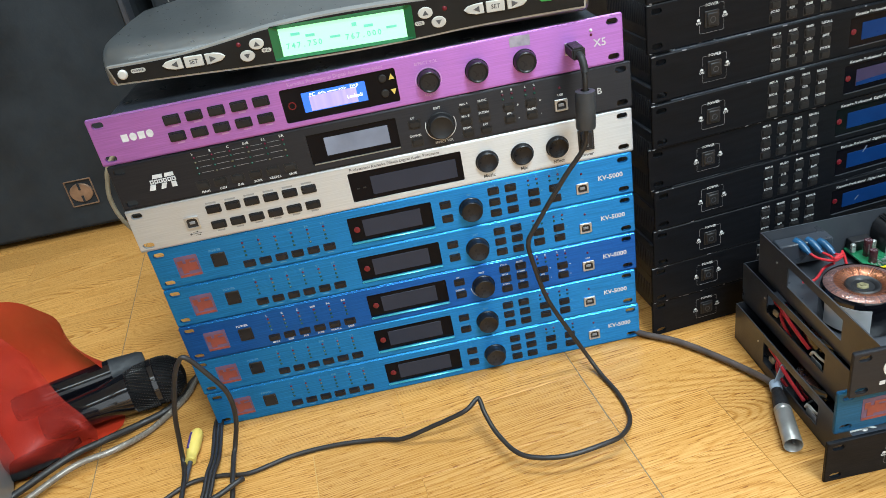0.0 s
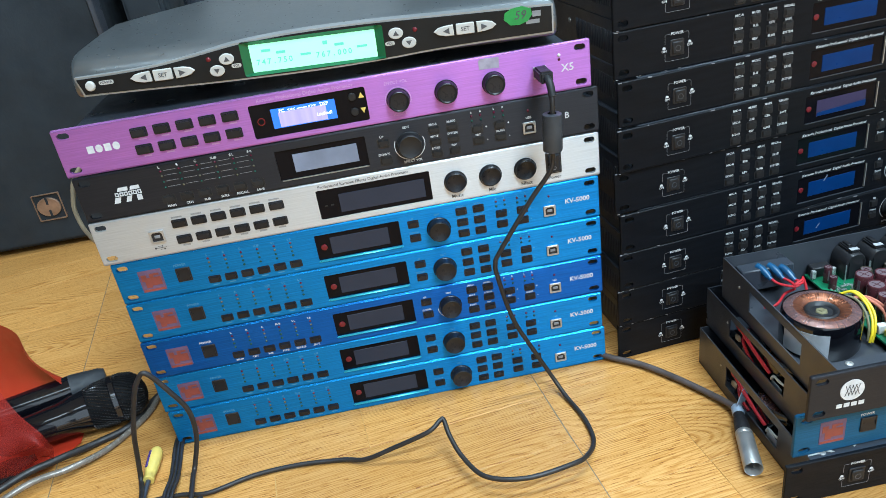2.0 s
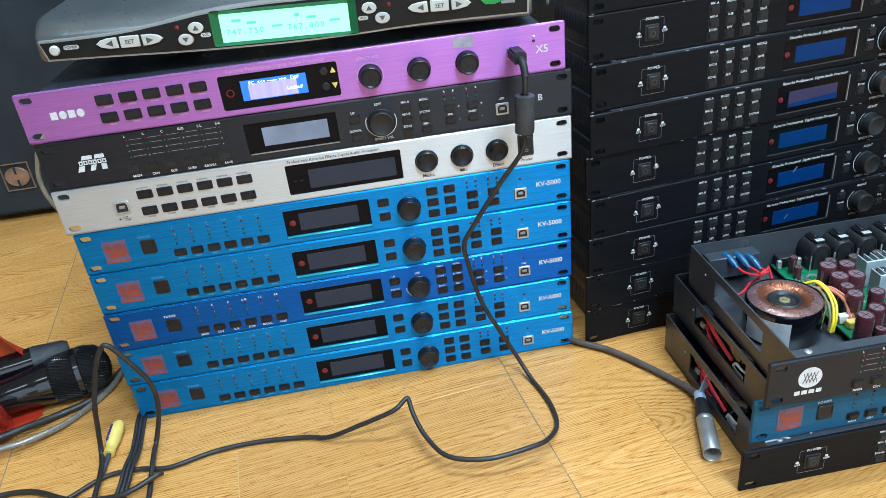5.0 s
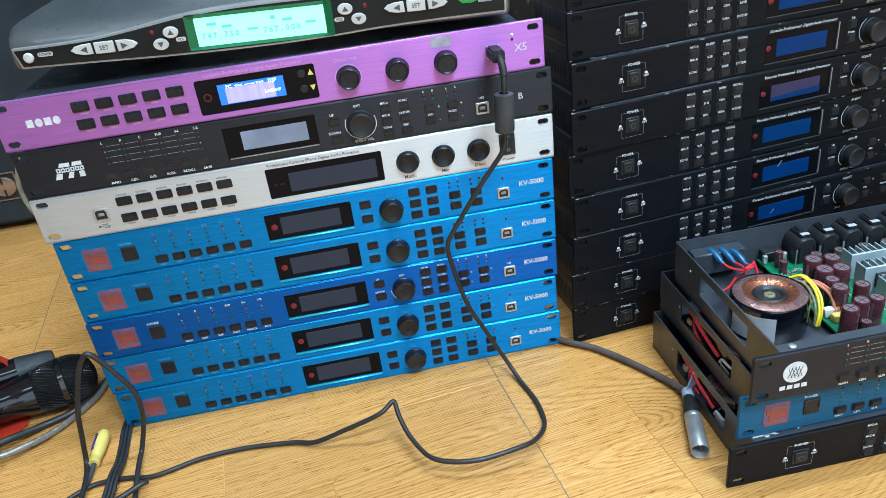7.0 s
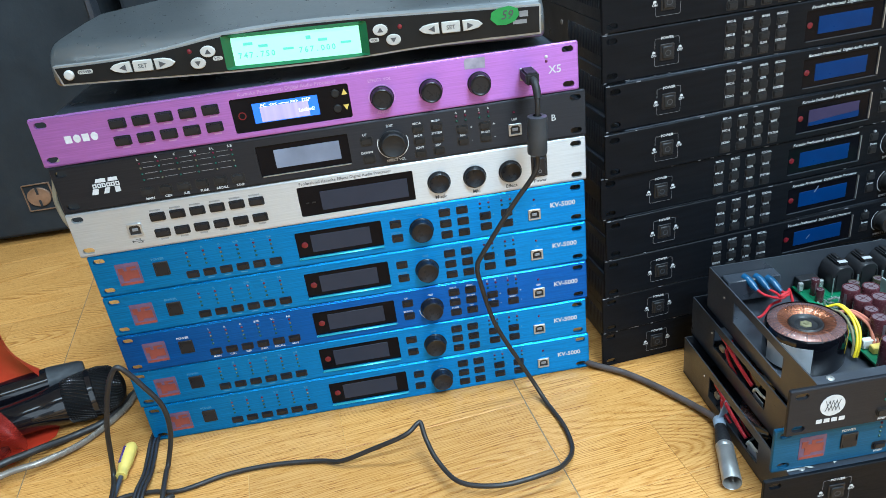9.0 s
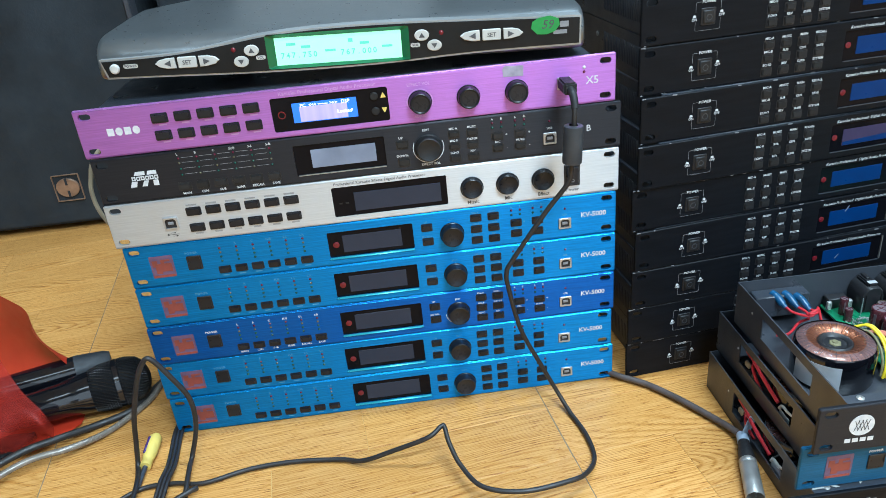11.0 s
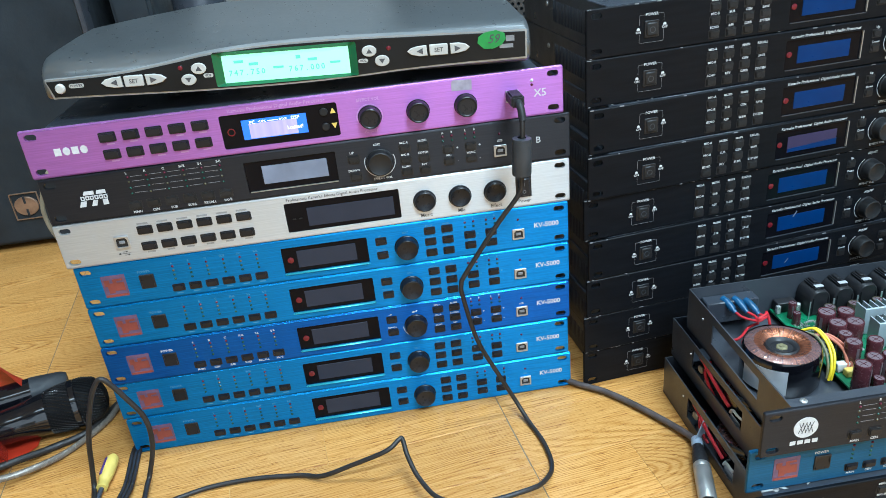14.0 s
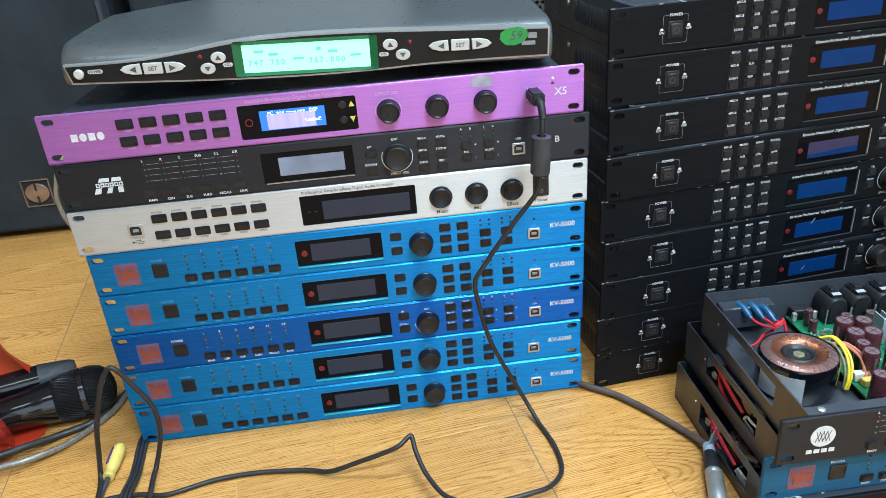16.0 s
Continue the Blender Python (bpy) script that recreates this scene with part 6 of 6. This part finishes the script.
# ---------------- loudspeakers behind ----------------
def cabinet(name_label, x0, x1, y0, y1, z1, edge):
    t = thing("loudspeaker", name_label, "loudspeaker")
    part("cabinet", box(x0, x1, y0, y1, 0.012, z1, 0.006, seg=2), M_CABINET, t, "black textured cabinet")
    for x in (x0 + 0.05, x1 - 0.05):
        for y in (y0 + 0.05, y1 - 0.05):
            put("foot", cached(("foot3",), lambda: mesh_of(lathe([(0.016, 0), (0.018, 0.003), (0.018, 0.013), (0, 0.013)], 16), M_RUBBER, "foot")), t, (x, y, 0))
    if edge:
        part("corner_strip", box(x1 - 0.006, x1 + 0.004, y0 - 0.004, y0 + 0.03, 0.02, z1 - 0.01, 0.002), M_GREYSTEEL, t, "worn grey corner strip")
    return t


spk = cabinet("large black loudspeaker cabinet with square emblem plate", -0.86, -0.115, 0.61, 1.05, 1.1, True)
plate_ob = part("emblem_plate", plate(rrect(-0.3180, -0.2720, 0.0570, 0.1045, 0.001, 2), [rrect(-0.3168, -0.2732, 0.0582, 0.1033, 0.0008, 2)], 0.6065, 0.6105), M_TAN, spk, "square tan outline")
disc = [(-0.2950 + 0.0195 * math.cos(2 * math.pi * k / 36), 0.0808 + 0.0168 * math.sin(2 * math.pi * k / 36)) for k in range(36)]
part("emblem_disc", plate(disc, [], 0.6060, 0.6105, 0.0006), M_TAN, plate_ob, "tan metal disc")
part("emblem_notch", box(-0.2968, -0.2932, 0.6052, 0.6075, 0.0860, 0.0980), M_CABINET, plate_ob, "", False)
part("emblem_notch", box(-0.2968, -0.2932, 0.6052, 0.6075, 0.0636, 0.0756), M_CABINET, plate_ob, "", False)

cab2 = cabinet("scratched black loudspeaker cabinet standing behind the receiver", -0.085, -0.022, 0.66, 1.05, 0.9, False)
for k in range(6):
    z = 0.30 + 0.025 * k + 0.01 * (k % 2)
    part("scuff", box(-0.072 + 0.007 * (k % 4), -0.070 + 0.007 * (k % 4), 0.6590, 0.6603, z, z + 0.004), M_SHELLTRIM, cab2, "pale scratch", False)
tubeob = thing("cardboard_tube", "dark round tube standing behind the receiver", "tube")
part("tube_body", lathe([(0, 0), (0.045, 0), (0.045, 0.40), (0.042, 0.405), (0, 0.40)], 28, Matrix.Translation((0.045, 0.72, 0))), M_STEEL, tubeob)
pap = thing("paper_stack", "pale teal papers leaning behind the receiver", "paper")
for k in range(4):
    part("sheet", box(-0.012 + 0.018 * k, 0.012 + 0.016 * k, 0.80 + 0.01 * k, 0.806 + 0.01 * k, 0.0, 0.345 + 0.012 * (k % 2)), M_TEAL, pap, "", False)

pa = thing("loudspeaker", "black loudspeaker with bronze perforated steel grille", "loudspeaker")
part("cabinet", box(0.39, 1.15, 0.44, 0.90, 0.0, 0.95, 0.006, seg=2), M_CABINET, pa, "black cabinet")


def perforated(x0, z0, nx, nz, pitch, y):
    bm = bmesh.new()
    for j in range(nz):
        for i in range(nx):
            cx, cz = x0 + (i + 0.5 * (j % 2)) * pitch, z0 + j * pitch * 0.866
            o = [bm.verts.new((cx + pitch / math.sqrt(3) * math.cos(radians(30 + 60 * k)), y, cz + pitch / math.sqrt(3) * math.sin(radians(30 + 60 * k)))) for k in range(6)]
            q = [bm.verts.new((cx + pitch * 0.33 * math.cos(radians(30 + 60 * k)), y, cz + pitch * 0.33 * math.sin(radians(30 + 60 * k)))) for k in range(6)]
            d2 = [bm.verts.new((v.co.x, y + 0.0025, v.co.z)) for v in q]
            for k in range(6):
                n2 = (k + 1) % 6
                bm.faces.new((o[k], o[n2], q[n2], q[k]))
                bm.faces.new((q[k], q[n2], d2[n2], d2[k]))
    bmesh.ops.recalc_face_normals(bm, faces=bm.faces)
    return bm


part("grille", perforated(0.40, 0.02, 86, 60, 0.0085, 0.436), M_BROWNGRILLE, pa, "bronze perforated steel sheet", False)

# ---------------- floor planks ----------------
FA = 7.0
fr = pose(0, 0, 0, 0, 0, FA)
rng = random.Random(11)
ROW, TILE = 0.0735, 0.515
v0 = -0.0875
made = {}
rows_n = range(-9, 11)
strips = bmesh.new()


def plank_mesh(length):
    key = round(length, 3)
    if key not in made:
        g = 0.0003
        made[key] = mesh_of(box(g, key - g, g, ROW - g, -0.004, 0.0, 0.0003), M_WOOD, "plank", False)
    return made[key]


for r in rows_n:
    v = v0 + r * ROW
    for q in range(-3, 4):
        u0 = 0.390 + q * TILE
        cut = (0.325, 0.228, 0.127, 0.420, 0.268, 0.170)[(r * 5 + q * 2) % 6]
        if q == -1:
            cut = {0: 0.325, -1: 0.2275}.get(r, cut)
        if q == 0 and r in (-3, -2):
            cut = 0.102
        for s, e in ((u0 + 0.0004, u0 + cut), (u0 + cut, u0 + TILE - 0.0004)):
            ob = put("plank", plank_mesh(e - s), floor)
            ob.matrix_basis = fr @ pose(s, v, 0)
for q in range(-3, 5):
    box(0.390 + q * TILE - 0.0007, 0.390 + q * TILE + 0.0007, v0 - 9 * ROW, v0 + 11 * ROW, -0.003, -0.0002, bm=strips)
js = part("joint_filler", strips, M_GROUT, floor, "", False)
js.matrix_basis = fr
# the floor beyond the nearest planks
verts, faces = [], []
inv = fr.inverted()
for r in range(-48, 42):
    v = v0 + r * ROW
    for q in range(-8, 9):
        if r in rows_n and -3 <= q < 4:
            continue
        u0 = 0.390 + q * TILE
        cut = (0.325, 0.228, 0.127, 0.420, 0.268, 0.170)[(r * 5 + q * 2) % 6]
        for s, e in ((u0 + 0.0004, u0 + cut), (u0 + cut, u0 + TILE - 0.0004)):
            quad = [fr @ Vector((x, y, 0)) for x, y in ((s + 0.0003, v + 0.0003), (e - 0.0003, v + 0.0003), (e - 0.0003, v + ROW - 0.0003), (s + 0.0003, v + ROW - 0.0003))]
            if all(RX0 < p.x < RX1 and RY0 < p.y < RY1 for p in quad):
                k = len(verts)
                verts += [(p.x, p.y, 0.0) for p in quad] + [(p.x, p.y, -0.004) for p in quad]
                faces += [(k, k + 1, k + 2, k + 3)] + [(k + i, k + 4 + i, k + 4 + (i + 1) % 4, k + (i + 1) % 4) for i in range(4)]
me = bpy.data.meshes.new("far_planks")
me.from_pydata(verts, [], faces)
me.materials.append(M_WOOD)
me.transform(inv)
fob = put("far_planks", me, floor)
fob.matrix_basis = fr
tagged(fob, kind="stuff")
